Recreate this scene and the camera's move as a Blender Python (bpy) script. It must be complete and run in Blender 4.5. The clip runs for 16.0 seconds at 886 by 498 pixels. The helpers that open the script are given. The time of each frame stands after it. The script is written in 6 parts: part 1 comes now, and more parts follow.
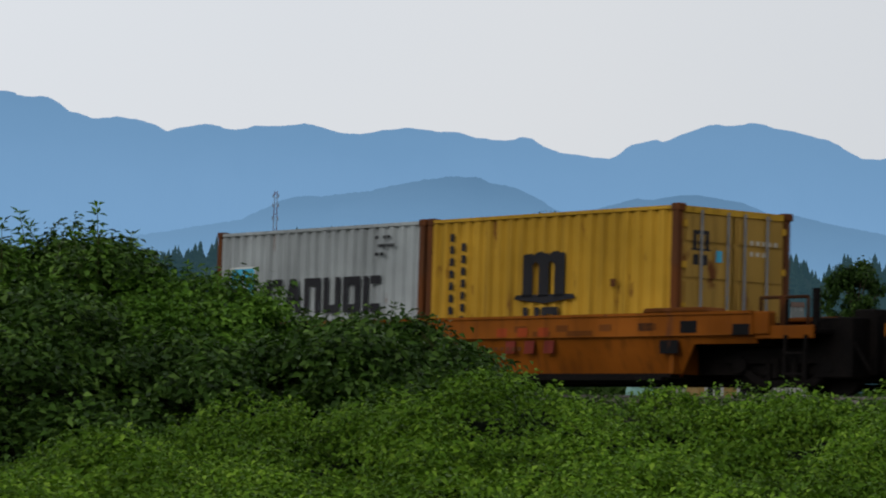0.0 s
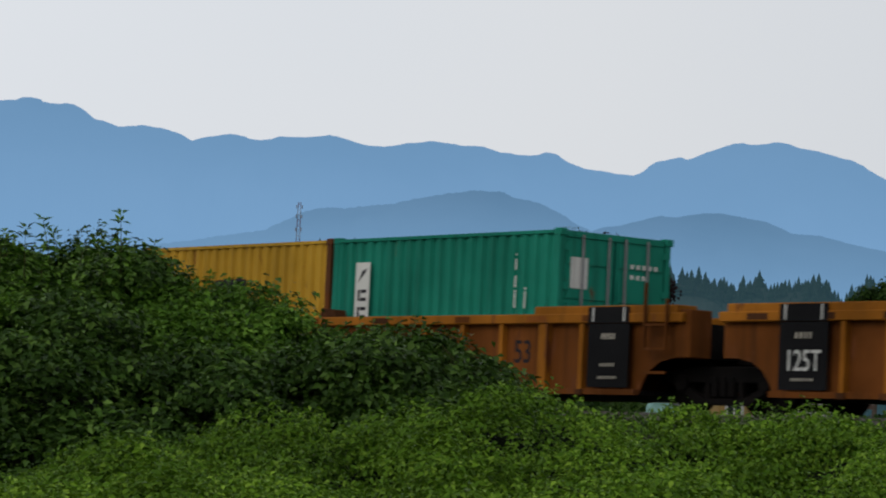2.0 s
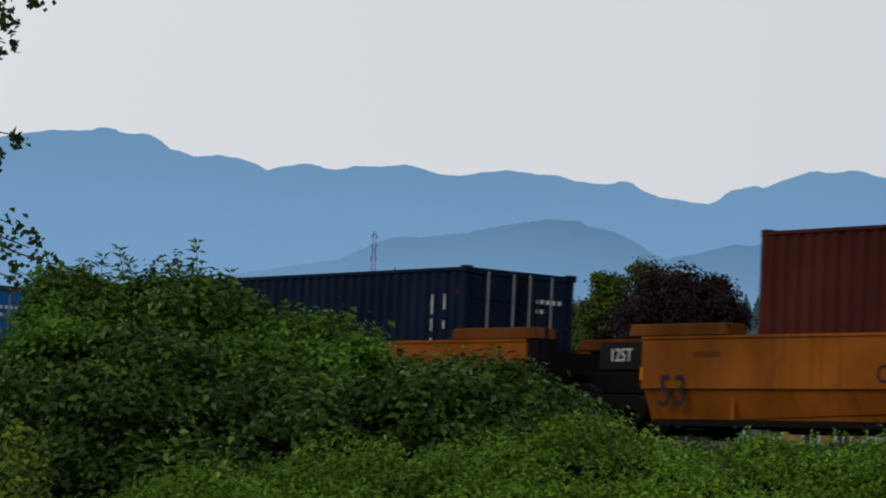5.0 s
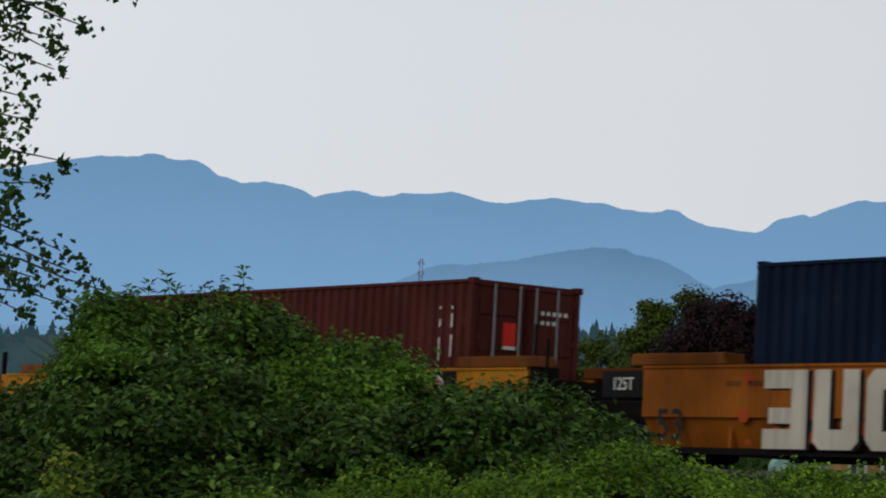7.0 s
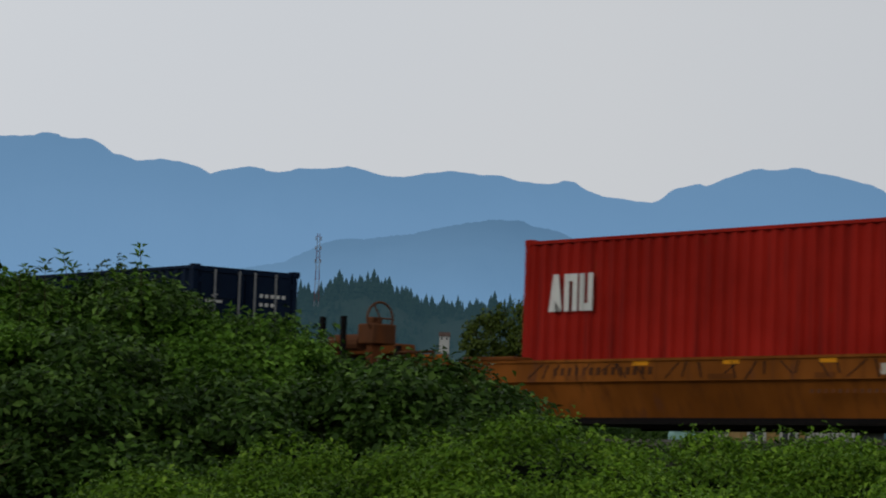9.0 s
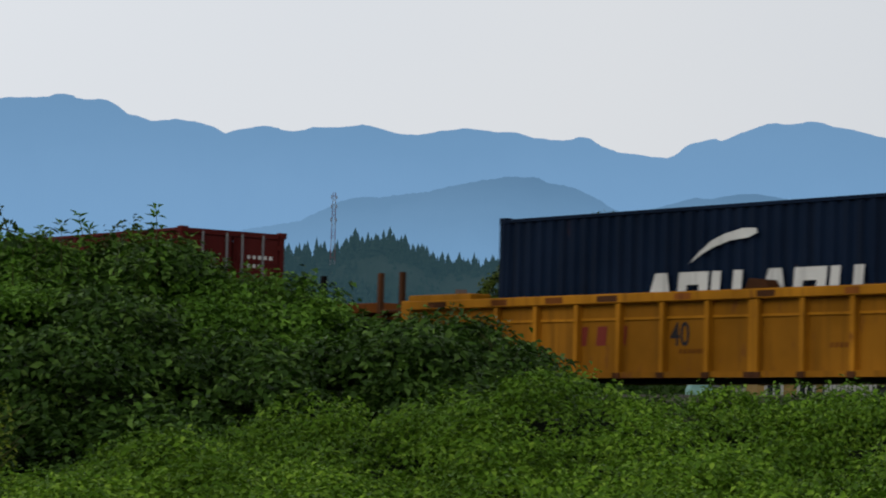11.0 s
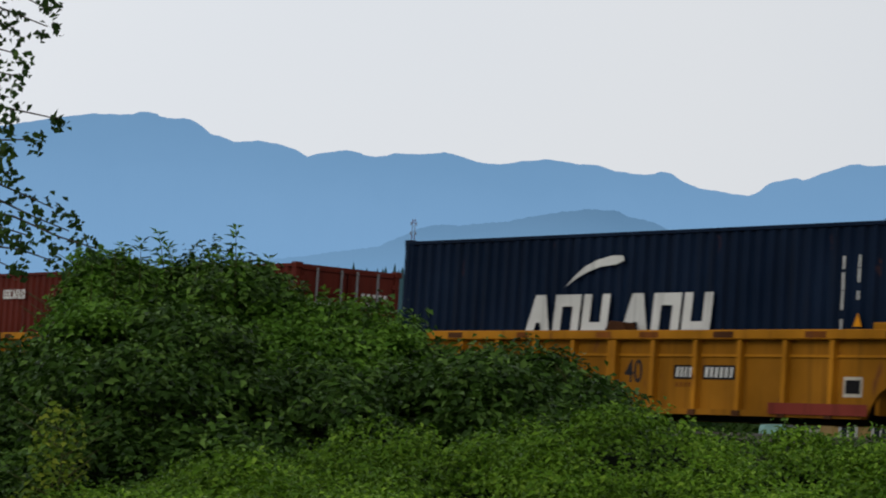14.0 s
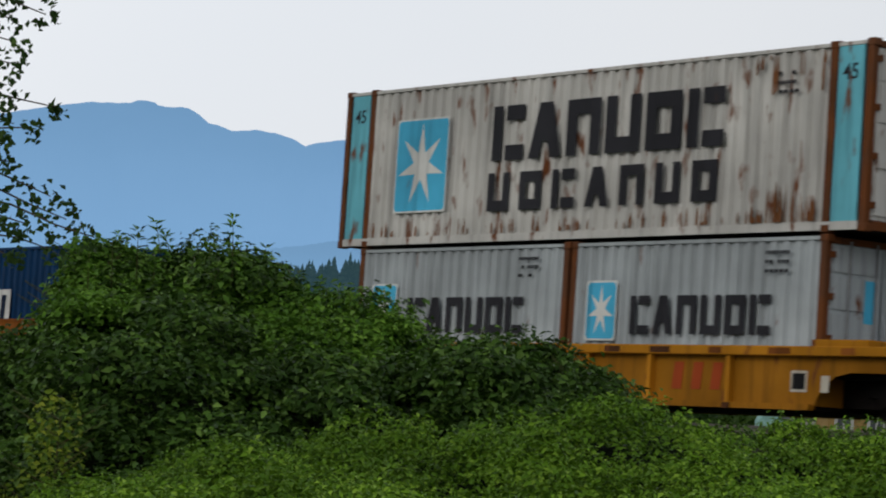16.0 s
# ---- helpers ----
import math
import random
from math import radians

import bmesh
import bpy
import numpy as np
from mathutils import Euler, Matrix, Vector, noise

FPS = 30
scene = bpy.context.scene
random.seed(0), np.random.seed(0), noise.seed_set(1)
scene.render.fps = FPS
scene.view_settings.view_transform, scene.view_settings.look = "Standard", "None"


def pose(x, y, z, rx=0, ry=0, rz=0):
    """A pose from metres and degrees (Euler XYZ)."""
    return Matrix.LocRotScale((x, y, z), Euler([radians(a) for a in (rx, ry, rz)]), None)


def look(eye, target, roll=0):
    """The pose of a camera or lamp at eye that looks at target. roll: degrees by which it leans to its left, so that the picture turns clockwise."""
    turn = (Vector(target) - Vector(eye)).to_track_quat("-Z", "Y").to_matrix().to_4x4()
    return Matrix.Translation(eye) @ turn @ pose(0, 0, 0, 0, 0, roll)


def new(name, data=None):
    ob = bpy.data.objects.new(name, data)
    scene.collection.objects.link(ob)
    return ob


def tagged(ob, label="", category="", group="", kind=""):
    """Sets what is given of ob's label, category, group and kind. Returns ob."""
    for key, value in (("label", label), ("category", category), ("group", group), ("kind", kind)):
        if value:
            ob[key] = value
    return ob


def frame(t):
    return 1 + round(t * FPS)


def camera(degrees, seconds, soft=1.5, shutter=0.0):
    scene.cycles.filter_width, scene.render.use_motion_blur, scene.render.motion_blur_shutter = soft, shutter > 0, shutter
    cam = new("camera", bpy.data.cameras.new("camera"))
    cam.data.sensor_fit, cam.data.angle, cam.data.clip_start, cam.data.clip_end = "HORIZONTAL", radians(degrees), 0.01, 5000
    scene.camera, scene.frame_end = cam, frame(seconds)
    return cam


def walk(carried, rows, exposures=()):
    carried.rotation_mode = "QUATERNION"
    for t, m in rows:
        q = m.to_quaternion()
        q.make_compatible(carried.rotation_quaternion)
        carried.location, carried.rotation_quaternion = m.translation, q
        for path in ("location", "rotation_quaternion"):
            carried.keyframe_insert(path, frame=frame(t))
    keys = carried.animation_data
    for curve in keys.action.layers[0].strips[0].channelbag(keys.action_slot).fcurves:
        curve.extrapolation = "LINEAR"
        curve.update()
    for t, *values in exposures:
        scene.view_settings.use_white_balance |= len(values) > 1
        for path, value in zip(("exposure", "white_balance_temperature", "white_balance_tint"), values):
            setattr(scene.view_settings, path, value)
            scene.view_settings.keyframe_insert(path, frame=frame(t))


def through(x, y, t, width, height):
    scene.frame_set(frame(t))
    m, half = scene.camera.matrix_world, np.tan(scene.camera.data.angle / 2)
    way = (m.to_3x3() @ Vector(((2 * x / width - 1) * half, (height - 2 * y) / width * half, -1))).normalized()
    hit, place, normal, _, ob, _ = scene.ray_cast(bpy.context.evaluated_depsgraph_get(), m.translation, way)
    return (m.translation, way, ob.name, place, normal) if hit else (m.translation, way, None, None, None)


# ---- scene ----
# ---- camera ----
EYE_Z = 1.6
cam = camera(16.95, 16.0, soft=2.0, shutter=0.1)
# seconds, yaw, pitch, roll in degrees; the camera is held by hand in one spot
PATH = [
    (0.0, 0.012, 3.855, 1.713), (0.5, -0.371, 3.900, 1.702), (1.0, -0.466, 3.788, 2.460), (1.5, -0.062, 3.811, 2.450),
    (2.0, 0.460, 4.103, 2.733), (2.5, 0.292, 4.372, 2.769), (3.0, 0.809, 4.694, 2.714), (3.5, 1.311, 4.797, 2.854),
    (4.0, 1.192, 4.683, 2.833), (4.2, 1.665, 4.596, 2.789), (6.3, 2.098, 4.639, 2.788), (6.5, 2.334, 4.673, 3.139),
    (7.0, 2.863, 5.074, 3.077), (7.5, 2.249, 5.545, 3.202), (8.0, 1.830, 5.786, 2.465), (8.5, 0.978, 5.805, 1.794),
    (9.0, 0.861, 4.660, 2.023), (9.2, 1.005, 4.618, 2.000), (11.3, 1.242, 3.789, 1.360), (11.5, 1.519, 3.843, 1.347),
    (12.0, 2.659, 3.888, 1.318), (12.5, 2.703, 3.673, 1.643), (13.0, 2.063, 4.207, 2.025), (13.5, 2.346, 4.340, 2.569),
    (14.0, 2.675, 4.325, 3.509), (14.5, 3.065, 4.262, 3.788), (15.0, 2.967, 4.063, 3.837), (15.5, 2.502, 3.920, 3.839),
    (16.0, 2.607, 4.143, 3.827),
]
walk(cam, [(t, pose(0, 0, EYE_Z, 90 + p, 0, y) @ pose(0, 0, 0, 0, 0, r)) for t, y, p, r in PATH],
     exposures=[(0.0, 0.0), (2.5, 0.0), (4.2, -0.10), (6.3, 0.0), (7.0, -0.04), (7.5, -0.10), (8.5, -0.28), (9.2, -0.26), (11.5, 0.08), (13.0, 0.17), (13.6, 0.08), (14.5, 0.03), (15.4, 0.05), (16.0, 0.13)])

# ---- world and sun: an overcast evening ----
world = bpy.data.worlds.new("overcast_sky")
scene.world = world
world.use_nodes = True
wn, wl = world.node_tree.nodes, world.node_tree.links
wn.clear()
w_out = wn.new("ShaderNodeOutputWorld")
w_bg = wn.new("ShaderNodeBackground")
w_sky = wn.new("ShaderNodeTexSky")
w_sky.sky_type = "NISHITA"
w_sky.sun_disc = False
w_sky.sun_elevation = radians(32)
w_sky.sun_rotation = radians(222)
w_sky.air_density, w_sky.dust_density, w_sky.ozone_density = 1.0, 6.0, 1.0
w_cloud = wn.new("ShaderNodeTexCoord")
w_noise = wn.new("ShaderNodeTexNoise")
w_noise.inputs["Scale"].default_value = 1.6
w_noise.inputs["Detail"].default_value = 3.0
w_ramp = wn.new("ShaderNodeValToRGB")
w_ramp.color_ramp.elements[0].position, w_ramp.color_ramp.elements[1].position = 0.35, 0.7
w_ramp.color_ramp.elements[0].color = (6.7, 7.15, 7.8, 1)
w_ramp.color_ramp.elements[1].color = (7.85, 7.95, 8.1, 1)
w_mix = wn.new("ShaderNodeMix")
w_mix.data_type = "RGBA"
w_mix.inputs[0].default_value = 0.93
wl.new(w_cloud.outputs["Generated"], w_noise.inputs["Vector"])
wl.new(w_noise.outputs["Fac"], w_ramp.inputs["Fac"])
wl.new(w_sky.outputs["Color"], w_mix.inputs[6])
wl.new(w_ramp.outputs["Color"], w_mix.inputs[7])
# the cloud is thicker overhead than towards the horizon
w_sep = wn.new("ShaderNodeSeparateXYZ")
w_up = wn.new("ShaderNodeMapRange")
w_up.inputs["From Min"].default_value, w_up.inputs["From Max"].default_value = 0.16, 0.75
w_up.inputs["To Min"].default_value, w_up.inputs["To Max"].default_value = 1.0, 0.6
w_dim = wn.new("ShaderNodeMix")
w_dim.data_type, w_dim.blend_type = "RGBA", "MULTIPLY"
w_dim.inputs[0].default_value = 1.0
wl.new(w_cloud.outputs["Generated"], w_sep.inputs["Vector"])
wl.new(w_sep.outputs["Z"], w_up.inputs["Value"])
w_side = wn.new("ShaderNodeMapRange")
w_side.inputs["From Min"].default_value, w_side.inputs["From Max"].default_value = -0.30, 0.30
w_side.inputs["To Min"].default_value, w_side.inputs["To Max"].default_value = 1.10, 0.90
w_both = wn.new("ShaderNodeMath")
w_both.operation = "MULTIPLY"
wl.new(w_sep.outputs["X"], w_side.inputs["Value"])
wl.new(w_up.outputs["Result"], w_both.inputs[0])
wl.new(w_side.outputs["Result"], w_both.inputs[1])
wl.new(w_mix.outputs[2], w_dim.inputs[6])
wl.new(w_both.outputs["Value"], w_dim.inputs[7])
wl.new(w_dim.outputs[2], w_bg.inputs["Color"])
w_bg.inputs["Strength"].default_value = 0.1
wl.new(w_bg.outputs["Background"], w_out.inputs["Surface"])
sun = new("sun", bpy.data.lights.new("sun", "SUN"))
sun.data.energy, sun.data.angle, sun.data.color = 0.6, radians(25), (1.0, 0.95, 0.88)
sun.matrix_world = look((-44, -48, 38), (0, 0, 0))


# ---- materials ----
def shader(name):
    m = bpy.data.materials.new(name)
    m.use_nodes = True
    return m, m.node_tree.nodes, m.node_tree.links, m.node_tree.nodes["Principled BSDF"]


def mixed(n, l, fac, a, b):
    """A colour mix of two colours or sockets by a factor socket."""
    k = n.new("ShaderNodeMix")
    k.data_type = "RGBA"
    for i, v in ((0, fac), (6, a), (7, b)):
        if isinstance(v, (tuple, float, int)):
            k.inputs[i].default_value = (*v, 1) if isinstance(v, tuple) else v
        else:
            l.new(v, k.inputs[i])
    return k.outputs[2]


def noise_fac(n, l, coord, scale, lo, hi, detail=4.0, stretch=(1, 1, 1)):
    mp = n.new("ShaderNodeMapping")
    mp.inputs["Scale"].default_value = stretch
    l.new(coord, mp.inputs["Vector"])
    tx = n.new("ShaderNodeTexNoise")
    tx.inputs["Scale"].default_value, tx.inputs["Detail"].default_value = scale, detail
    l.new(mp.outputs["Vector"], tx.inputs["Vector"])
    r = n.new("ShaderNodeMapRange")
    r.inputs["From Min"].default_value, r.inputs["From Max"].default_value = lo, hi
    l.new(tx.outputs["Fac"], r.inputs["Value"])
    return r.outputs["Result"]


def paint(name, rgb, rust=0.25, rough=0.55, fade=0.2):
    """Weathered paint on steel: faded patches, dirt streaks that run down, rust spots."""
    m, n, l, b = shader(name)
    co = n.new("ShaderNodeTexCoord").outputs["Object"]
    big = noise_fac(n, l, co, 0.6, 0.35, 0.7)
    pale = tuple(min(1, c * (1 + fade) + 0.003) for c in rgb)
    dark = tuple(c * (1 - fade) for c in rgb)
    col = mixed(n, l, big, dark, pale)
    streak = noise_fac(n, l, co, 2.2, 0.52, 0.8, 5.0, (2.5, 2.5, 0.16))
    dirt = tuple(c * 0.5 + 0.004 for c in rgb)
    col = mixed(n, l, streak, col, dirt)
    spot = noise_fac(n, l, co, 3.0, 0.72 - rust * 0.3, 0.80 - rust * 0.25, 8.0, (1.3, 1.3, 0.5))
    col = mixed(n, l, spot, col, (0.13, 0.045, 0.016))
    l.new(col, b.inputs["Base Color"])
    b.inputs["Roughness"].default_value = rough
    b.inputs["Specular IOR Level"].default_value = 0.05
    bp = n.new("ShaderNodeBump")
    bp.inputs["Strength"].default_value, bp.inputs["Distance"].default_value = 0.25, 0.01
    l.new(noise_fac(n, l, co, 9.0, 0.2, 0.8), bp.inputs["Height"])
    l.new(bp.outputs["Normal"], b.inputs["Normal"])
    return m


def rough_mat(name, a, b_rgb, scale, rough=0.9, bump=0.4, stretch=(1, 1, 1), metal=0.0):
    m, n, l, b = shader(name)
    co = n.new("ShaderNodeTexCoord").outputs["Object"]
    f1 = noise_fac(n, l, co, scale, 0.3, 0.7, 6.0, stretch)
    f2 = noise_fac(n, l, co, scale * 7, 0.3, 0.75, 3.0, stretch)
    col = mixed(n, l, f1, a, b_rgb)
    col = mixed(n, l, f2, col, tuple(c * 0.7 for c in a))
    l.new(col, b.inputs["Base Color"])
    b.inputs["Roughness"].default_value, b.inputs["Metallic"].default_value = rough, metal
    b.inputs["Specular IOR Level"].default_value = 0.06
    bp = n.new("ShaderNodeBump")
    bp.inputs["Strength"].default_value, bp.inputs["Distance"].default_value = bump, 0.02
    l.new(f2, bp.inputs["Height"])
    l.new(bp.outputs["Normal"], b.inputs["Normal"])
    return m


def leaf_mat(name, cols, through=0.35, rough=0.5, gloss=0.10):
    """Leaves: each its own green, random darker patches for growth and for shaded hollows, light that comes through."""
    m, n, l, b = shader(name)
    geo = n.new("ShaderNodeNewGeometry")
    ramp = n.new("ShaderNodeValToRGB")
    el = ramp.color_ramp.elements
    while len(el) < len(cols):
        el.new(0.5)
    for i, c in enumerate(cols):
        el[i].position, el[i].color = i / (len(cols) - 1), (*c, 1)
    l.new(geo.outputs["Random Per Island"], ramp.inputs["Fac"])
    co = n.new("ShaderNodeTexCoord").outputs["Object"]
    patch = noise_fac(n, l, co, 1.1, 0.42, 0.62)
    col = mixed(n, l, patch, ramp.outputs["Color"], cols[0])
    stand = noise_fac(n, l, co, 0.42, 0.40, 0.62, 2.0)
    col = mixed(n, l, stand, col, mixed(n, l, 0.6, col, cols[0]))
    half = mixed(n, l, 0.7, ramp.outputs["Color"], col)
    l.new(half, b.inputs["Base Color"])
    b.inputs["Roughness"].default_value = rough
    b.inputs["Specular IOR Level"].default_value = gloss
    tr = n.new("ShaderNodeBsdfTranslucent")
    l.new(half, tr.inputs["Color"])
    mx = n.new("ShaderNodeMixShader")
    mx.inputs[0].default_value = through
    l.new(b.outputs["BSDF"], mx.inputs[1])
    l.new(tr.outputs["BSDF"], mx.inputs[2])
    l.new(mx.outputs["Shader"], n["Material Output"].inputs["Surface"])
    return m


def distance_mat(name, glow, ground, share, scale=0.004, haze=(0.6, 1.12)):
    """Far land with kilometres of bluish evening air painted on as emission, brighter low down; the land under it is
    faint.
    """
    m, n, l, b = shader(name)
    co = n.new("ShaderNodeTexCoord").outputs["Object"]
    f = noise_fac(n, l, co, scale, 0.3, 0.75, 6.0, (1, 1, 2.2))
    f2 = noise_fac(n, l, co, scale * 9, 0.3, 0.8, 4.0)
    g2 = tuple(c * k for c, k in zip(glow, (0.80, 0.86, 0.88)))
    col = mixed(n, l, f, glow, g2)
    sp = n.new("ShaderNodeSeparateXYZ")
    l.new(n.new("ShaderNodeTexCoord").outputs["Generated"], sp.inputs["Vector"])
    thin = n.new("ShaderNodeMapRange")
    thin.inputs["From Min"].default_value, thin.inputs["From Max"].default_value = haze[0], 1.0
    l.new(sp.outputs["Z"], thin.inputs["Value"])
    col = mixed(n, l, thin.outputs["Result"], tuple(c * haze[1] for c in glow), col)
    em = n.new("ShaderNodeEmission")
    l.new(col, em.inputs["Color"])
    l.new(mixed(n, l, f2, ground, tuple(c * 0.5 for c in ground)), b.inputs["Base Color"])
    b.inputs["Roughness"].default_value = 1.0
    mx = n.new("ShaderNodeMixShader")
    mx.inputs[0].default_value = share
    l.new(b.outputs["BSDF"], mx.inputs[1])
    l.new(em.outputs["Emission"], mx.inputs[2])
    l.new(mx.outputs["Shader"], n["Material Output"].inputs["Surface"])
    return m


M = dict(
    yellow=paint("yellow_container_paint", (0.46, 0.265, 0.028), 0.32),
    grey=paint("pale_grey_container_paint", (0.33, 0.36, 0.37), 0.2),
    white_rust=paint("weathered_white_container_paint", (0.47, 0.46, 0.43), 0.50),
    green=paint("green_container_paint", (0.012, 0.20, 0.135), 0.1),
    navy=paint("navy_container_paint", (0.003, 0.0105, 0.029), 0.08),
    skyblue=paint("light_blue_container_paint", (0.006, 0.155, 0.30), 0.2),
    door_blue=paint("bright_blue_door_paint", (0.005, 0.105, 0.34), 0.15),
    door_yellow=paint("dull_yellow_door_paint", (0.34, 0.205, 0.045), 0.35),
    blue=paint("blue_container_paint", (0.004, 0.085, 0.30), 0.12),
    midblue=paint("mid_blue_container_paint", (0.004, 0.032, 0.092), 0.12),
    maroon=paint("maroon_container_paint", (0.082, 0.0105, 0.009), 0.15),
    brick=paint("red_brown_container_paint", (0.105, 0.018, 0.011), 0.15),
    dark_maroon=paint("dark_maroon_container_paint", (0.070, 0.015, 0.011), 0.12),
    # darker copy of car_yellow: shade between the ribs, painted into the sheets
    shaded_yellow=paint("shaded_yellow_side_sheet_paint", (0.24, 0.098, 0.006), 0.35, 0.65, 0.3),
    cross_red=paint("orange_red_mark_paint", (0.60, 0.10, 0.02), 0.05),
    red=paint("red_container_paint", (0.30, 0.012, 0.006), 0.12),
    aqua=paint("aqua_panel_paint", (0.13, 0.42, 0.50), 0.5),
    frame_rust=paint("rusty_frame_paint", (0.100, 0.040, 0.018), 0.8, 0.8),
    edge=paint("grimy_dark_edge_paint", (0.045, 0.034, 0.028), 0.4, 0.7),
    car_orange=paint("orange_rail_car_paint", (0.235, 0.069, 0.006), 0.3, 0.6, 0.32),
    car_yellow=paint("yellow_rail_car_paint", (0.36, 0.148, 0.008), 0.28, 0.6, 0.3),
    # rusty brown, also dark enough to put recess shade into side sheets
    car_brown=paint("rusty_and_shaded_brown_paint", (0.135, 0.043, 0.008), 0.5, 0.7, 0.4),
    faded_red=paint("faded_red_block_paint", (0.30, 0.050, 0.012), 0.3),
    run_rust=paint("rust_run_stain", (0.16, 0.065, 0.025), 0.5, 0.9, 0.3),
    cross_rust=paint("dull_orange_patch_paint", (0.24, 0.075, 0.012), 0.3),
    car_rust=paint("rust_orange_rail_car_paint", (0.20, 0.062, 0.008), 0.45, 0.7, 0.35),
    # lighter copy for chords and ribs that stand out of the brown sheets
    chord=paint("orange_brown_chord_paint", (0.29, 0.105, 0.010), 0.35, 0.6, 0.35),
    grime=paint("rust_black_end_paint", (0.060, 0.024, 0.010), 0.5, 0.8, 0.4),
    black=paint("black_stencil_paint", (0.008, 0.008, 0.009), 0.1, 0.6),
    ink=paint("dark_lettering_paint", (0.022, 0.022, 0.026), 0.15, 0.6),
    white=paint("white_lettering_paint", (0.58, 0.58, 0.55), 0.05, 0.6),
    cream=paint("faded_cream_paint", (0.44, 0.405, 0.335), 0.15, 0.7),
    star_blue=paint("sky_blue_logo_paint", (0.06, 0.36, 0.55), 0.15),
    logo_red=paint("red_logo_paint", (0.62, 0.03, 0.025), 0.05),
    pink=paint("pink_spray_paint", (0.52, 0.16, 0.22), 0.05),
    rose=paint("crimson_spray_paint", (0.30, 0.02, 0.04), 0.05),
    signal=paint("bright_orange_patch_paint", (0.70, 0.28, 0.01), 0.05),
    dark_red=paint("dark_red_band_paint", (0.17, 0.03, 0.02), 0.3),
    steel=rough_mat("dark_greasy_steel", (0.005, 0.0045, 0.0045), (0.011, 0.008, 0.007), 3.0, 0.7, 0.4),
    rod=rough_mat("galvanised_rod", (0.24, 0.25, 0.26), (0.16, 0.17, 0.18), 5.0, 0.6, 0.2),
    railhead=rough_mat("worn_rail_steel", (0.30, 0.28, 0.26), (0.16, 0.10, 0.07), 4.0, 0.4, 0.2, metal=0.8),
    ballast=rough_mat("grey_ballast", (0.055, 0.050, 0.044), (0.030, 0.028, 0.024), 5.0, 0.95, 1.0),
    sleeper=rough_mat("creosoted_timber", (0.05, 0.036, 0.028), (0.09, 0.07, 0.055), 3.0, 0.9, 0.6),
    # soil taken to near black, so bramble hollows get their shade from colour
    soil=rough_mat("shade_dark_undergrowth_soil", (0.006, 0.010, 0.004), (0.012, 0.016, 0.007), 1.5, 1.0, 0.8),
    meadow=rough_mat("rough_grassland", (0.05, 0.075, 0.022), (0.085, 0.09, 0.035), 0.15, 1.0, 0.6),
    bark=rough_mat("grey_brown_bark", (0.07, 0.055, 0.042), (0.13, 0.11, 0.09), 6.0, 0.95, 0.8, (1, 1, 0.3)),
    cane=rough_mat("green_brown_cane", (0.09, 0.07, 0.035), (0.06, 0.10, 0.03), 8.0, 0.8, 0.3),
    # the palest greens of both brambles also stand in for leaf highlights
    bramble=leaf_mat("bramble_leaves", [(0.016, 0.040, 0.004), (0.032, 0.078, 0.008), (0.062, 0.140, 0.015), (0.170, 0.290, 0.055)], 0.2, 0.5, 0.10),
    lowbush=leaf_mat("fresh_bramble_leaves", [(0.052, 0.120, 0.008), (0.110, 0.225, 0.014), (0.175, 0.325, 0.022), (0.290, 0.450, 0.050)], 0.22, 0.5, 0.08),
    shoot=leaf_mat("young_shoot_leaves", [(0.05, 0.125, 0.010), (0.10, 0.22, 0.020), (0.19, 0.35, 0.045)], 0.3),
    yellowing=leaf_mat("yellowing_leaves", [(0.08, 0.14, 0.011), (0.15, 0.22, 0.018), (0.29, 0.33, 0.035)]),
    alder=leaf_mat("broad_tree_leaves", [(0.018, 0.045, 0.008), (0.040, 0.085, 0.014), (0.075, 0.135, 0.025)]),
    copper=leaf_mat("dark_purple_leaves", [(0.012, 0.006, 0.007), (0.021, 0.009, 0.011), (0.032, 0.014, 0.016)], 0.15),
    olive=leaf_mat("olive_green_leaves", [(0.040, 0.066, 0.010), (0.075, 0.110, 0.015), (0.115, 0.150, 0.022)], 0.25),
    # haze is painted into the glow of the far trees, ridge and hills
    conifer=distance_mat("distant_conifers_haze", (0.030, 0.072, 0.094), (0.02, 0.045, 0.025), 0.55, 0.05),
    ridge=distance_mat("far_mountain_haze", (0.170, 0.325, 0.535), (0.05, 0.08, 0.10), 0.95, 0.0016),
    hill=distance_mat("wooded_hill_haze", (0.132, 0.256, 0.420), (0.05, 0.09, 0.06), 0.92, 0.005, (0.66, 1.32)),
    siding_tan=rough_mat("tan_house_siding", (0.36, 0.24, 0.09), (0.30, 0.20, 0.08), 1.0, 0.8, 0.2),
    siding_grey=rough_mat("grey_house_siding", (0.16, 0.17, 0.17), (0.12, 0.13, 0.13), 1.0, 0.8, 0.2),
    teal=rough_mat("pale_teal_tarpaulin", (0.25, 0.46, 0.42), (0.35, 0.55, 0.50), 1.0, 0.7, 0.3),
    trim=rough_mat("white_house_trim", (0.50, 0.50, 0.48), (0.42, 0.42, 0.40), 2.0, 0.6, 0.1),
    shingle=rough_mat("brown_roof_shingles", (0.11, 0.075, 0.06), (0.07, 0.05, 0.045), 3.0, 0.9, 0.6),
    mast_red=rough_mat("red_mast_paint", (0.17, 0.06, 0.07), (0.13, 0.05, 0.06), 1.0, 0.7, 0.1),
    mast_white=rough_mat("white_mast_paint", (0.27, 0.29, 0.34), (0.22, 0.24, 0.28), 1.0, 0.7, 0.1),
)
gm, gn, gl, gb = shader("dark_window_glass")
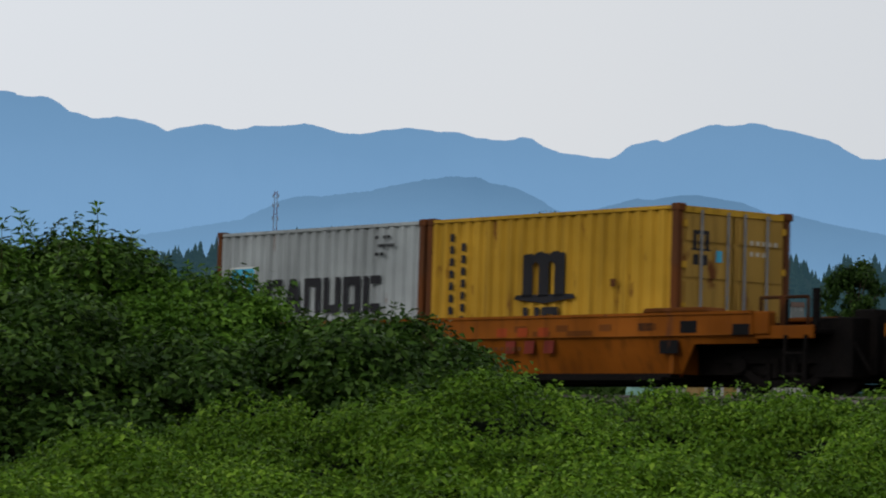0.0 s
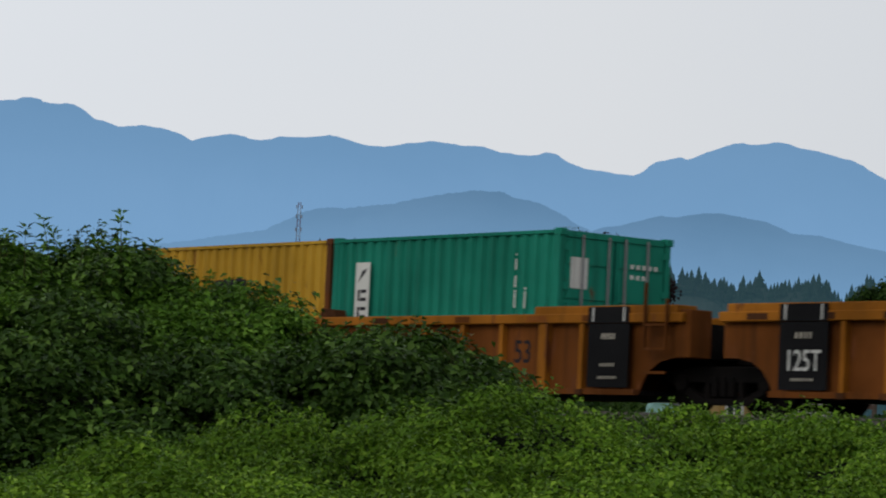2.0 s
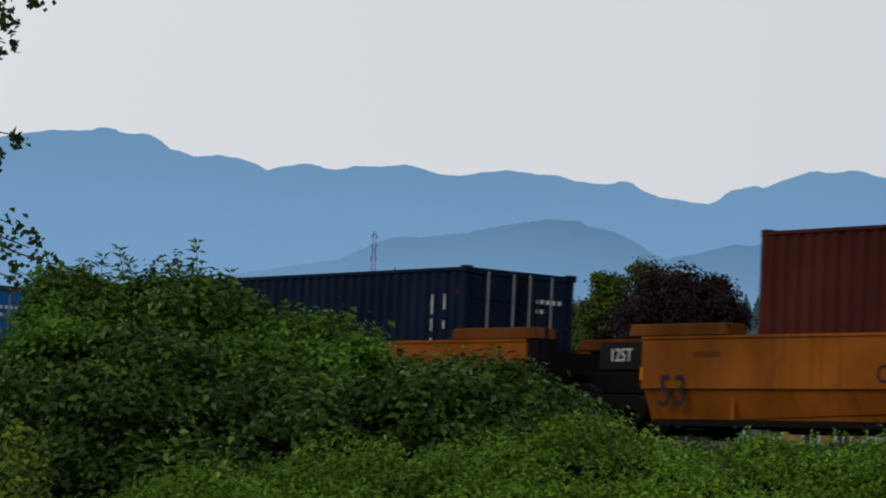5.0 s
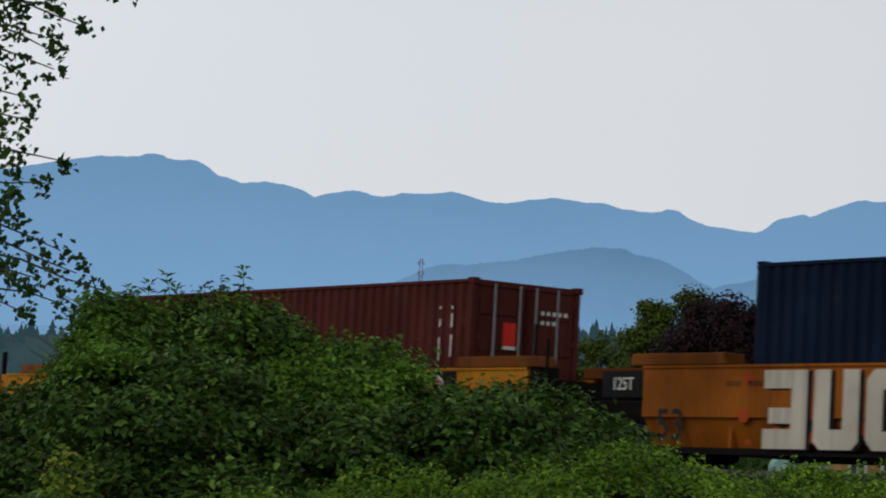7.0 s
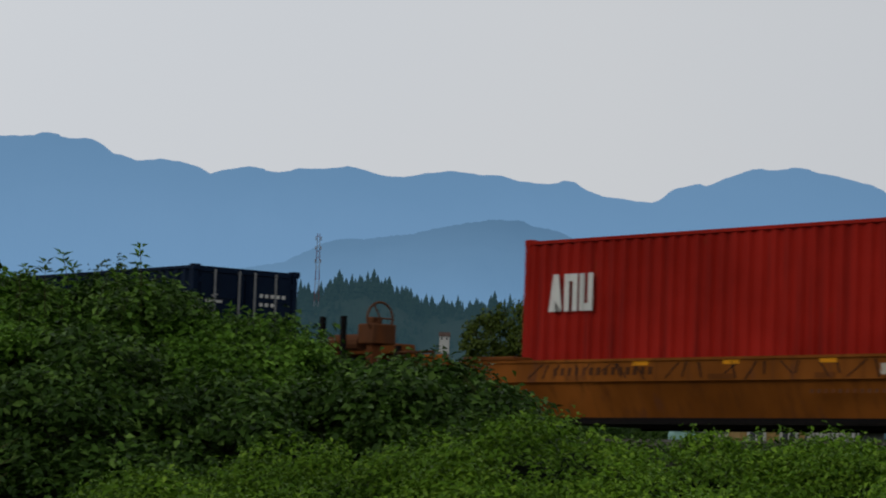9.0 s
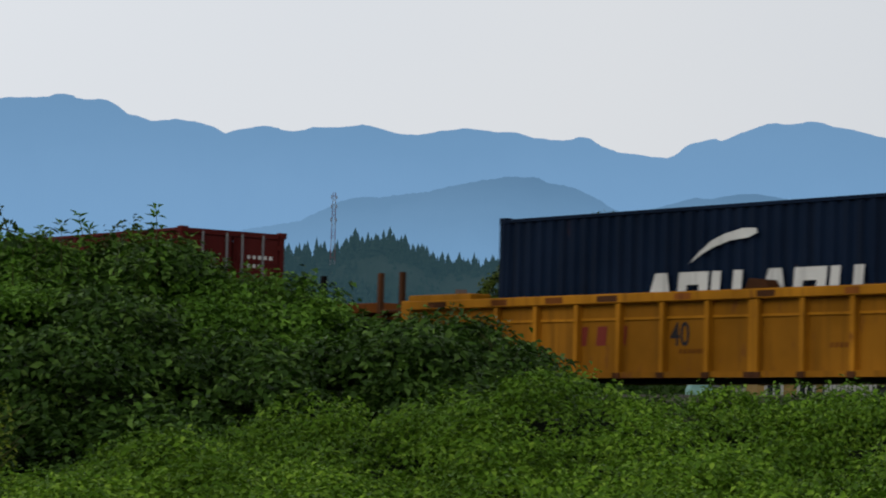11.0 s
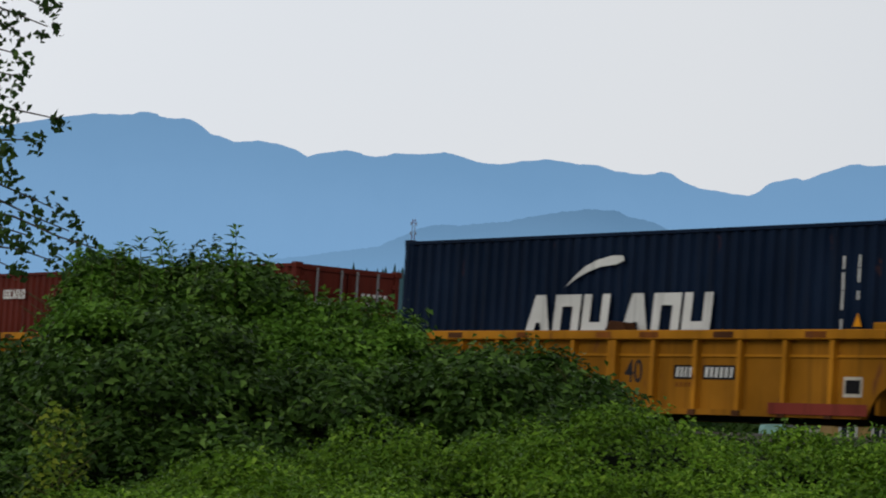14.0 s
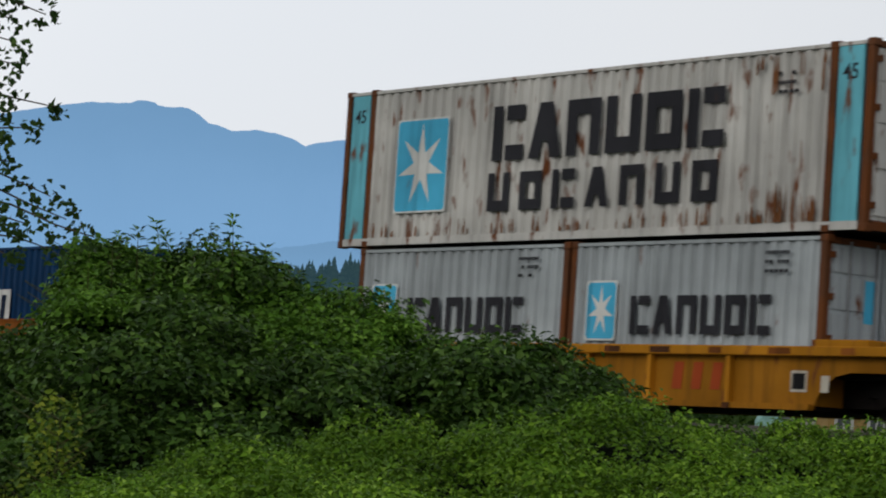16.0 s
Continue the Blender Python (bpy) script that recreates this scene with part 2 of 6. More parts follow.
gb.inputs["Base Color"].default_value = (0.02, 0.025, 0.03, 1)
gb.inputs["Roughness"].default_value = 0.08
M["glass"] = gm


# ---- mesh helpers ----
class Bag:
    """Vertices and faces gathered for one mesh."""

    def __init__(self):
        self.v, self.f, self.cuts = [], [], []

    def piece(self):
        """What follows is a piece of its own."""
        self.cuts.append((len(self.v), len(self.f)))
        return self

    def add(self, verts, faces):
        k = len(self.v)
        self.v += [tuple(p) for p in verts]
        self.f += [tuple(i + k for i in q) for q in faces]
        return self

    def box(self, x0, x1, y0, y1, z0, z1):
        return self.add([(x0, y0, z0), (x1, y0, z0), (x1, y1, z0), (x0, y1, z0), (x0, y0, z1), (x1, y0, z1), (x1, y1, z1), (x0, y1, z1)],
                        [(0, 3, 2, 1), (4, 5, 6, 7), (0, 1, 5, 4), (1, 2, 6, 5), (2, 3, 7, 6), (3, 0, 4, 7)])

    def prism(self, outline, y0, y1):
        """An outline in x and z, given thickness from y0 to y1."""
        n = len(outline)
        vs = [(x, y0, z) for x, z in outline] + [(x, y1, z) for x, z in outline]
        return self.add(vs, [tuple(range(n)), tuple(range(2 * n - 1, n - 1, -1))] + [(i, i + n, (i + 1) % n + n, (i + 1) % n) for i in range(n)])

    def tube(self, a, b, r0, r1=None, n=8):
        a, b = Vector(a), Vector(b)
        r1 = r0 if r1 is None else r1
        w = (b - a).normalized()
        s = w.orthogonal().normalized()
        t = w.cross(s)
        ring = [(math.cos(2 * math.pi * i / n), math.sin(2 * math.pi * i / n)) for i in range(n)]
        vs = [a + (s * c + t * d) * r0 for c, d in ring] + [b + (s * c + t * d) * r1 for c, d in ring]
        return self.add(vs, [(i, (i + 1) % n, (i + 1) % n + n, i + n) for i in range(n)] + [tuple(range(n - 1, -1, -1)), tuple(range(n, 2 * n))])

    def mesh(self, name, material):
        me = bpy.data.meshes.new(name)
        me.from_pydata(self.v, [], self.f)
        me.materials.append(material)
        me.update()
        return me


def part(name, bag, material, parent, label="", bevel=0.0):
    if len(bag.cuts) > 1:
        ends = bag.cuts[1:] + [(len(bag.v), len(bag.f))]
        for (v0, f0), (v1, f1) in zip(bag.cuts, ends):
            one = Bag()
            one.v, one.f = bag.v[v0:v1], [tuple(i - v0 for i in q) for q in bag.f[f0:f1]]
            first = part(name, one, material, parent, label, bevel)
        return first
    ob = new(name, bag.mesh(name, material))
    ob.parent = parent
    if bevel:
        md = ob.modifiers.new("edge", "BEVEL")
        md.width, md.segments, md.limit_method = bevel, 1, "ANGLE"
    if label:
        ob["label"] = label
    return ob


def digits(text, height, x, y, z, material, parent, name="number", face="side", spread=1.0):
    """Painted writing on a side (towards -y) or on the end (towards +x); x, z: its lower start corner."""
    cu = bpy.data.curves.new("writing", "FONT")
    cu.body, cu.size, cu.extrude, cu.offset = text, height / 0.70, 0.002, height * 0.012
    tmp = bpy.data.objects.new("writing", cu)
    scene.collection.objects.link(tmp)
    bpy.context.view_layer.update()
    me = bpy.data.meshes.new_from_object(tmp.evaluated_get(bpy.context.evaluated_depsgraph_get()))
    bpy.data.objects.remove(tmp)
    me.materials.clear()
    me.materials.append(material)
    ob = new(name, me)
    ob.parent = parent
    turn = pose(x, y, z, 90, 0, 0) if face == "side" else pose(x, y, z, 90, 0, 90)
    ob.matrix_basis = turn @ Matrix.Diagonal((spread, 1, 1, 1))
    return ob


def ring_blocks(bag, x, y, z, w, h, count, gap=0.18, stroke=0.26, slant=0.0):
    """A row of plain bold shapes, each as wide as one letter of a company's name: arches, rings, cups and bars."""
    step = w / count
    bw = step * (1 - gap)
    s = max(0.2 * h, min(0.3 * bw, 0.3 * h))
    for i in range(count):
        a, b, c, d = x + i * step, x + i * step + bw, z, z + h
        k = (i * 2 + count) % 5
        if k == 0:
            f = [[(a, c), (a, d), (b, d), (b, c), (b - s, c), (b - s, d - s), (a + s, d - s), (a + s, c)]]
        elif k == 1:
            f = [[(a, c), (a, d), (a + s, d), (a + s, c)], [(a + s * 1.4, c), (b, c), (b, c + s), (a + s * 1.4, c + s)], [(a + s * 1.4, d - s), (b, d - s), (b, d), (a + s * 1.4, d)]]
        elif k == 2:
            f = [[(a, d), (a, c), (b, c), (b, d), (b - s, d), (b - s, c + s), (a + s, c + s), (a + s, d)]]
        elif k == 3:
            f = [[(a, c), (a + bw * 0.3, d), (b - bw * 0.3, d), (b, c), (b - s * 1.1, c), (b - s * 1.4, c + h * 0.3), (a + s * 1.4, c + h * 0.3), (a + s * 1.1, c)]]
        else:
            f = [[(a, c), (b, c), (b, c + s), (a, c + s)], [(a, d - s), (b, d - s), (b, d), (a, d)], [(a, c + s), (a + s, c + s), (a + s, d - s), (a, d - s)], [(b - s, c + s), (b, c + s), (b, d - s), (b - s, d - s)]]
        bag.piece()
        for o in f:
            bag.prism([(p + slant * (q - z), q) for p, q in o], y - 0.003, y)
    return bag


# ---- the train ----
SPEED = 22.394
TRACK_TURN, TRACK_OFF, RAIL_Z = 51.017, 30.919, 2.531
TX, TY = math.cos(radians(TRACK_TURN)), math.sin(radians(TRACK_TURN))


def on_track(u, n=0.0, z=0.0):
    """The pose of a thing on the rails, u metres along the track and n metres across it from the boxes' near side."""
    return pose(TX * u + TY * (TRACK_OFF + n), -TY * u + TX * (TRACK_OFF + n), RAIL_Z + z, 0, 0, -TRACK_TURN)


MOVERS = []
WIDE = 2.438


def thing(name, label, category, group, u, z=0.0):
    ob = tagged(new(name), label, category, group)
    MOVERS.append((ob, u, z))
    return ob


def wavy_side(x0, x1, y, z0, z1, depth, out):
    """A corrugated sheet along x; out: the way that its crests face, -1 or 1."""
    bag = Bag()
    n = max(4, round((x1 - x0) / 0.278))
    p = (x1 - x0) / n
    xs = []
    for i in range(n):
        a = x0 + i * p
        xs += [(a, 0), (a + 0.34 * p, 0), (a + 0.5 * p, 1), (a + 0.84 * p, 1)]
    xs.append((x1, 0))
    vs = [(x, y - out * depth * k, z) for z in (z0, z1) for x, k in xs]
    m = len(xs)
    bag.add(vs, [(i, i + 1, i + 1 + m, i + m) if out < 0 else (i + 1, i, i + m, i + 1 + m) for i in range(m - 1)])
    return bag


def wavy_end(y0, y1, x, z0, z1, depth):
    bag = Bag()
    n = 8
    p = (y1 - y0) / n
    ys = []
    for i in range(n):
        a = y0 + i * p
        ys += [(a, 0), (a + 0.26 * p, 0), (a + 0.5 * p, 1), (a + 0.76 * p, 1)]
    ys.append((y1, 0))
    m = len(ys)
    bag.add([(x + depth * k, y, z) for z in (z0, z1) for y, k in ys], [(i + 1, i, i + m, i + 1 + m) for i in range(m - 1)])
    return bag


def container(u, length, height, mat, label, z=0.31, frame_mat=None, post_in=0.0, marks=None, post_mat=None, rods=None, doors=None, group="shipping containers on the train"):
    """A steel shipping container: x from 0 to length, its door end at length; near side at y = 0."""
    c = thing("shipping_container", label, "container", group, u, z)
    fm = frame_mat or mat
    L, H, W = length, height, WIDE
    e = 0.012
    ends = (0.0, L) if not post_in else (0.0, post_in, L - post_in, L)
    s0, s1 = (0.14, L - 0.14) if not post_in else (post_in + 0.16, L - post_in - 0.16)
    for y, out, nm in ((0.02, -1, "side_panel"), (W - 0.02, 1, "side_panel")):
        part(nm, wavy_side(s0, s1, y, 0.15, H - 0.09, 0.05, out), mat, c)
        if post_in:
            for a, b in ((0.2, post_in - 0.02), (L - post_in + 0.02, L - 0.2)):
                part("end_panel", Bag().box(a, b, y - 0.004 if out < 0 else y - 0.03, y + 0.03 if out < 0 else y + 0.004, 0.15, H - 0.09), M["aqua"], c, "aqua painted panel")
    part("front_wall", wavy_end(0.12, W - 0.12, 0.03, 0.14, H - 0.09, 0.04), mat, c)
    roof = Bag()
    roof.box(0.05, L - 0.05, 0.05, W - 0.05, H - 0.075, H - 0.045)
    n = int(L / 0.42)
    for i in range(n):
        a = 0.25 + i * (L - 0.5) / n
        roof.box(a, a + 0.2, 0.12, W - 0.12, H - 0.046, H - 0.024)
    part("roof", roof, mat, c)
    part("floor", Bag().box(0.05, L - 0.05, 0.06, W - 0.06, 0.05, 0.13), M["steel"], c)
    for y in (0.0, W - 0.06):
        part("top_rail", Bag().box(0.16, L - 0.16, y + 0.004, y + 0.056, H - 0.085, H - 0.03), mat, c)
        part("bottom_rail", Bag().box(0.16, L - 0.16, y + 0.004, y + 0.056, 0.03, 0.16), mat, c)
    for x in (0.0, L - 0.06):
        part("end_header", Bag().box(x + 0.005, x + 0.055, 0.16, W - 0.16, H - 0.13, H - 0.03), fm, c)
        part("end_sill", Bag().box(x + 0.005, x + 0.055, 0.16, W - 0.16, 0.03, 0.17), fm, c)
    for k, x in enumerate(ends):
        wdt = 0.15 if x in (0.0, L) else 0.17
        a = x if x < L / 2 else x - wdt
        for y in (0.0, W - 0.13):
            part("corner_post", Bag().box(a + 0.006, a + wdt - 0.006, y + 0.006, y + 0.124, 0.1, H - 0.1), post_mat or fm, c, bevel=0.01)
            for zz in (0.0, H - 0.118):
                part("corner_casting", Bag().box(a - 0.002, a + wdt + 0.02, y - 0.002, y + 0.16, zz, zz + 0.118), M["frame_rust"] if frame_mat else (post_mat or mat), c, bevel=0.012)
    # the two doors with their panels, locking rods and hinges
    for i, (y0, y1) in enumerate(((0.14, W / 2 - 0.022), (W / 2 + 0.022, W - 0.14))):
        d = Bag()
        d.box(L - 0.06, L - 0.03, y0, y1, 0.18, H - 0.14)
        zs = [0.2, 0.2 + (H - 0.36) * 0.28, 0.2 + (H - 0.36) * 0.55, 0.2 + (H - 0.36) * 0.8, H - 0.16]
        for a, b in zip(zs, zs[1:]):
            d.box(L - 0.031, L - 0.004, y0 + 0.05, y1 - 0.05, a + 0.05, b - 0.02)
        door = part("door", d, doors or mat, c)
        for f in ((0.33, 0.86) if i == 0 else (0.16, 0.62)):
            y = y0 + (y1 - y0) * f
            part("lock_rod", Bag().tube((L + 0.028, y, 0.12), (L + 0.028, y, H - 0.08), 0.021), rods or M["rod"], door, "steel locking rod")
            part("handle", Bag().box(L + 0.03, L + 0.055, y - 0.02, y + 0.22, 0.985, 1.015), fm, door)
        hinge = Bag()
        for k in range(4):
            hz = 0.35 + k * (H - 0.7) / 3
            yy = y0 - 0.02 if i == 0 else y1 - 0.06
            hinge.box(L - 0.03, L + 0.012, yy, yy + 0.08, hz, hz + 0.1)
        part("hinge", hinge, fm, door)
    if marks:
        marks(c, L, H)
    return c


def stencil(c, L, H, mat, x, z, rows=2, wide=0.6, tall=0.055):
    """Small lines of code that nobody can read: short bars."""
    b = Bag()
    for r in range(rows):
        k = random.randint(4, 7)
        for i in range(k):
            if random.random() < 0.85:
                b.piece().box(x + i * wide / k, x + (i + 0.72) * wide / k, -0.021, -0.017, z - r * tall * 2.6, z - r * tall * 2.6 + tall)
    part("code_bar", b, mat, c, "small unreadable stencilled code")


def door_bars(c, L, H, mat):
    b = Bag()
    for r, (z, k) in enumerate(((H - 0.55, 5), (H - 0.72, 3), (0.62, 4), (0.5, 4))):
        for i in range(k):
            y = WIDE / 2 + 0.33 + i * 0.13
            b.piece().box(L - 0.004, L + 0.001, y, y + 0.07, z, z + 0.07)
    part("code_bar", b, mat, c, "unreadable code on the door")


def tape(c, L, H, mat, x, z0, z1):
    b = Bag()
    z = z0
    while z < z1:
        b.box(x, x + 0.035, -0.022, -0.017, z, min(z1, z + random.uniform(0.12, 0.3)))
        z += random.uniform(0.22, 0.34)
    part("marking_strip", b, mat, c, "worn pale marking strip")


def marks_yellow(c, L, H):
    b = Bag().piece()
    y = -0.0205
    # an arched mark of three legs on a curved foot
    x, z, w, h = 2.52, 1.22, 1.06, 0.70
    for k in range(3):
        a = x + k * w * 0.36
        b.prism([(a, z), (a + 0.24, z), (a + 0.24, z + h), (a, z + h * 0.98)], y - 0.003, y)
    for k in (0, 1):
        a = x + 0.24 + k * w * 0.36
        b.prism([(a - 0.02, z + h * 0.72), (a + 0.07, z + h * 0.82), (a + 0.16, z + h * 0.70), (a + 0.36, z + h * 0.70), (a + 0.34, z + h * 0.92), (a + 0.22, z + h * 1.04), (a + 0.08, z + h * 1.02), (a - 0.02, z + h * 0.92)], y - 0.0045, y - 0.0015)
    b.prism([(x - 0.2, z - 0.03), (x + w * 0.5, z - 0.1), (x + w + 0.2, z - 0.03), (x + w + 0.17, z + 0.04), (x - 0.17, z + 0.04)], y - 0.003, y)
    ring_blocks(b, x + 0.02, y, z - 0.56, 0.9, 0.4, 2, 0.12, 0.3)
    part("emblem", b, M["ink"], c, "dark arched company mark")
    n = Bag()
    for k in range(9):
        n.piece().box(0.65, 0.75, y - 0.002, y + 0.002, 2.18 - k * 0.2, 2.31 - k * 0.2)
        if k < 8:
            n.piece().box(0.95, 1.05, y - 0.002, y + 0.002, 2.02 - k * 0.2, 2.15 - k * 0.2)
    part("name_bar", n, M["ink"], c, "two columns of dark bars")
    d = Bag().piece()
    for k in range(3):
        d.box(L - 0.003, L + 0.001, 0.33 + k * 0.13, 0.41 + k * 0.13, H - 0.67, H - 0.45)
    d.box(L - 0.003, L + 0.001, 0.33, 0.67, H - 0.45, H - 0.39)
    d.box(L - 0.003, L + 0.001, 0.29, 0.71, H - 0.70, H - 0.67)
    d.piece().box(L - 0.003, L + 0.001, 0.34, 0.46, H - 0.92, H - 0.76)
    d.piece().box(L - 0.003, L + 0.001, 0.52, 0.64, H - 0.92, H - 0.76)
    part("door_emblem", d, M["ink"], c)
    part("door_sticker", Bag().box(L - 0.003, L + 0.001, 0.82, 0.95, H - 0.86, H - 0.68), M["star_blue"], c, "small pale blue sticker")
    stencil(c, L, H, M["frame_rust"], 4.6, 1.35, 1, 0.12, 0.12)
    door_bars(c, L, H, M["cream"])


def star(bag, x, y, z, r, squash=1.0):
    pts = []
    for k in range(14):
        a = math.pi / 2 + k * math.pi / 7
        q = r if k % 2 == 0 else r * 0.33
        pts.append((x + math.cos(a) * q * squash, z + math.sin(a) * q))
    n = len(pts)
    bag.add([(x, y, z)] + [(p, y, q) for p, q in pts], [(0, i + 1, (i + 1) % n + 1) for i in range(n)])


def panel_star(c, x0, x1, z0, z1, y=-0.0205):
    edge = 0.03
    part("logo_edge", Bag().prism([(x0 - edge, z0), (x0, z0 - edge), (x1, z0 - edge), (x1 + edge, z0), (x1 + edge, z1), (x1, z1 + edge), (x0, z1 + edge), (x0 - edge, z1)], y - 0.001, y), M["white"], c)
    part("logo_panel", Bag().prism([(x0, z0 + 0.05), (x0 + 0.05, z0), (x1 - 0.05, z0), (x1, z0 + 0.05), (x1, z1 - 0.05), (x1 - 0.05, z1), (x0 + 0.05, z1), (x0, z1 - 0.05)], y - 0.004, y), M["star_blue"], c, "sky blue square panel")
    s = Bag()
    star(s, (x0 + x1) / 2, y - 0.0065, (z0 + z1) / 2, (z1 - z0) * 0.46, (x1 - x0) / (z1 - z0))
    part("logo_star", s, M["white"], c, "white seven-pointed star")


def marks_grey20(words=1):
    def go(c, L, H):
        panel_star(c, 0.52, 1.24, 0.98, 1.9)
        b = Bag()
        ring_blocks(b, 1.62, -0.0205, 1.06, 3.4, 0.62, 6, 0.16, 0.3)
        if words > 1:
            ring_blocks(b, 1.62, -0.0205, 0.42, 3.4, 0.44, 7, 0.3, 0.3)
        part("name_block", b, M["ink"], c, "dark block lettering turned to plain shapes")
        stencil(c, L, H, M["ink"], 4.75, 2.3, 3, 0.55)
        door_bars(c, L, H, M["ink"])
        part("door_panel", Bag().box(L - 0.003, L + 0.001, 0.85, 1.1, 1.3, 1.95), M["star_blue"], c, "sky blue panel on the door")
    return go


def marks_45(c, L, H):
    panel_star(c, 1.75, 3.25, 0.62, 2.25)
    b = Bag()
    ring_blocks(b, 4.55, -0.0205, 1.42, 6.1, 0.95, 6, 0.14, 0.27)
    ring_blocks(b, 4.5, -0.0205, 0.55, 6.2, 0.66, 7, 0.32, 0.27)
    part("name_block", b, M["ink"], c, "two rows of dark lettering turned to plain shapes")
    r_ = random.Random(4)
    for i in range(84):
        a, top_run = r_.uniform(1.0, L - 1.0) if i % 3 else r_.uniform(L - 2.6, L - 1.0), i % 9 == 0
        h = r_.uniform(0.05, 0.32) * (2.0 if a > L - 2.2 else 1.0)
        z = H - 0.12 - h if top_run else 0.17
        w = r_.uniform(0.012, 0.05)
        part("rust_run", Bag().prism([(a, z), (a + w, z), (a + w * 1.3, z + h * 0.5), (a + w * 0.6, z + h), (a + w * 0.3, z + h * 0.9), (a - w * 0.3, z + h * 0.4)], -0.0225, -0.019), M["run_rust"], c)
    stencil(c, L, H, M["ink"], 11.6, 2.45, 3, 0.6)
    digits("45", 0.24, 0.3, 0.012, 2.3, M["ink"], c)
    digits("45", 0.24, L - 0.64, 0.012, 2.3, M["ink"], c)


def marks_swoosh(colour="white", name=(3, 3), x=2.9, panel=False):
    def go(c, L, H):
        k = L / 12.19
        b = Bag()
        y = -0.0205
        x0, z0 = (4.67, H - 0.92) if L > 8 else (1.66, H - 0.74)
        pts = [(0, 0), (0.1, 0.05), (0.3, 0.15), (0.55, 0.24), (0.9, 0.33), (1.3, 0.36), (1.5, 0.42), (1.48, 0.50), (1.2, 0.51), (0.8, 0.44), (0.5, 0.34), (0.25, 0.19)]
        if not panel:
            b.piece().prism([(x0 + a, z0 + q) for a, q in pts], y - 0.003, y)
            xa, wa = (3.65, 4.75) if L > 8 else (0.94, 4.1)
            zn = H - (1.70 if L > 8 else 1.46)
            ring_blocks(b, xa, y, zn, wa * 0.47, 0.66, 3, 0.1, 0.32, 0.1)
            ring_blocks(b, xa + wa * 0.53, y, zn, wa * 0.47, 0.66, 3, 0.1, 0.32, 0.1)
            part("name_block", b, M["white"], c, "white company mark and block lettering as plain shapes")
        else:
            part("name_panel", Bag().box(3.55, 8.7, y - 0.002, y + 0.002, 0.86, 1.94), M["white"], c, "white panel")
            r, q = Bag(), Bag()
            ring_blocks(r, 3.7, y - 0.003, 0.98, 2.3, 0.84, 3, 0.1, 0.3, 0.08)
            ring_blocks(q, 6.15, y - 0.003, 0.98, 2.4, 0.84, 3, 0.1, 0.3, 0.08)
            part("red_name_block", r, M["logo_red"], c, "red block lettering as plain shapes")
            part("navy_name_block", q, M["navy"], c, "navy block lettering as plain shapes")
        tape(c, L, H, M["white"], L - 0.95, 0.9, H - 0.45)
        tape(c, L, H, M["white"], L - 0.62, 1.7, H - 0.45)
        part("warning_mark", Bag().prism([(L - 0.68, 1.3), (L - 0.5, 1.3), (L - 0.59, 1.5)], y - 0.002, y + 0.002), M["signal"], c, "orange warning triangle")
        d = Bag()
        d.box(L - 0.003, L + 0.001, 0.30, 0.68, H - 0.71, H - 0.66)
        part("door_swoosh", Bag().add([(L + 0.001, 0.42, H - 0.60), (L + 0.001, 0.50, H - 0.58), (L + 0.001, 0.60, H - 0.545), (L + 0.001, 0.48, H - 0.555)], [(0, 1, 2, 3)]), M["white"], c)
        part("door_sticker", Bag().box(L - 0.003, L + 0.001, 0.72, 0.96, 1.58, 1.66), M["white"], c)
        part("door_logo", d, M["white"], c)
        part("door_triangle", Bag().add([(L + 0.001, 0.30, 1.56), (L + 0.001, 0.50, 1.56), (L + 0.001, 0.40, 1.80)], [(0, 1, 2)]), M["signal"], c, "orange warning triangle")
        door_bars(c, L, H, M["white"])
    return go


def marks_green(c, L, H):
    y = -0.0205
    part("name_panel", Bag().box(0.72, 1.12, y - 0.002, y + 0.002, 0.75, H - 0.45), M["white"], c, "tall white panel")
    b = Bag()
    for k in range(5):
        ring_blocks(b, 0.8, y - 0.003, H - 1.12 - k * 0.3, 0.24, 0.2, 1, 0, 0.28)
    b.prism([(0.8, H - 0.8), (1.0, H - 0.62), (1.05, H - 0.55), (0.9, H - 0.6)], y - 0.005, y - 0.003)
    part("name_block", b, M["ink"], c)
    tape(c, L, H, M["white"], L - 1.05, 1.0, H - 0.4)
    tape(c, L, H, M["white"], L - 0.8, 1.3, H - 0.95)
    part("door_panel", Bag().box(L - 0.003, L + 0.001, 0.26, 0.62, H - 0.95, H - 0.45), M["white"], c, "white square panel")
    door_bars(c, L, H, M["white"])


def marks_panel(c, L, H):
    y = -0.0205
    part("side_plate", Bag().box(0.88, 1.3, y - 0.002, y + 0.002, H - 0.80, H - 0.30), M["white"], c, "white square plate")
    part("plate_mark", Bag().prism([(1.03, H - 0.68), (1.08, H - 0.68), (1.09, H - 0.55), (1.17, H - 0.53), (1.17, H - 0.47), (1.05, H - 0.49)], y - 0.005, y - 0.002), M["ink"], c)
    stencil(c, L, H, M["white"], L - 1.3, H - 0.5, 4, 0.7)
    part("number_plate", Bag().box(L - 0.75, L - 0.62, y - 0.002, y + 0.002, 0.7, 0.9), M["cream"], c)
    door_bars(c, L, H, M["white"])


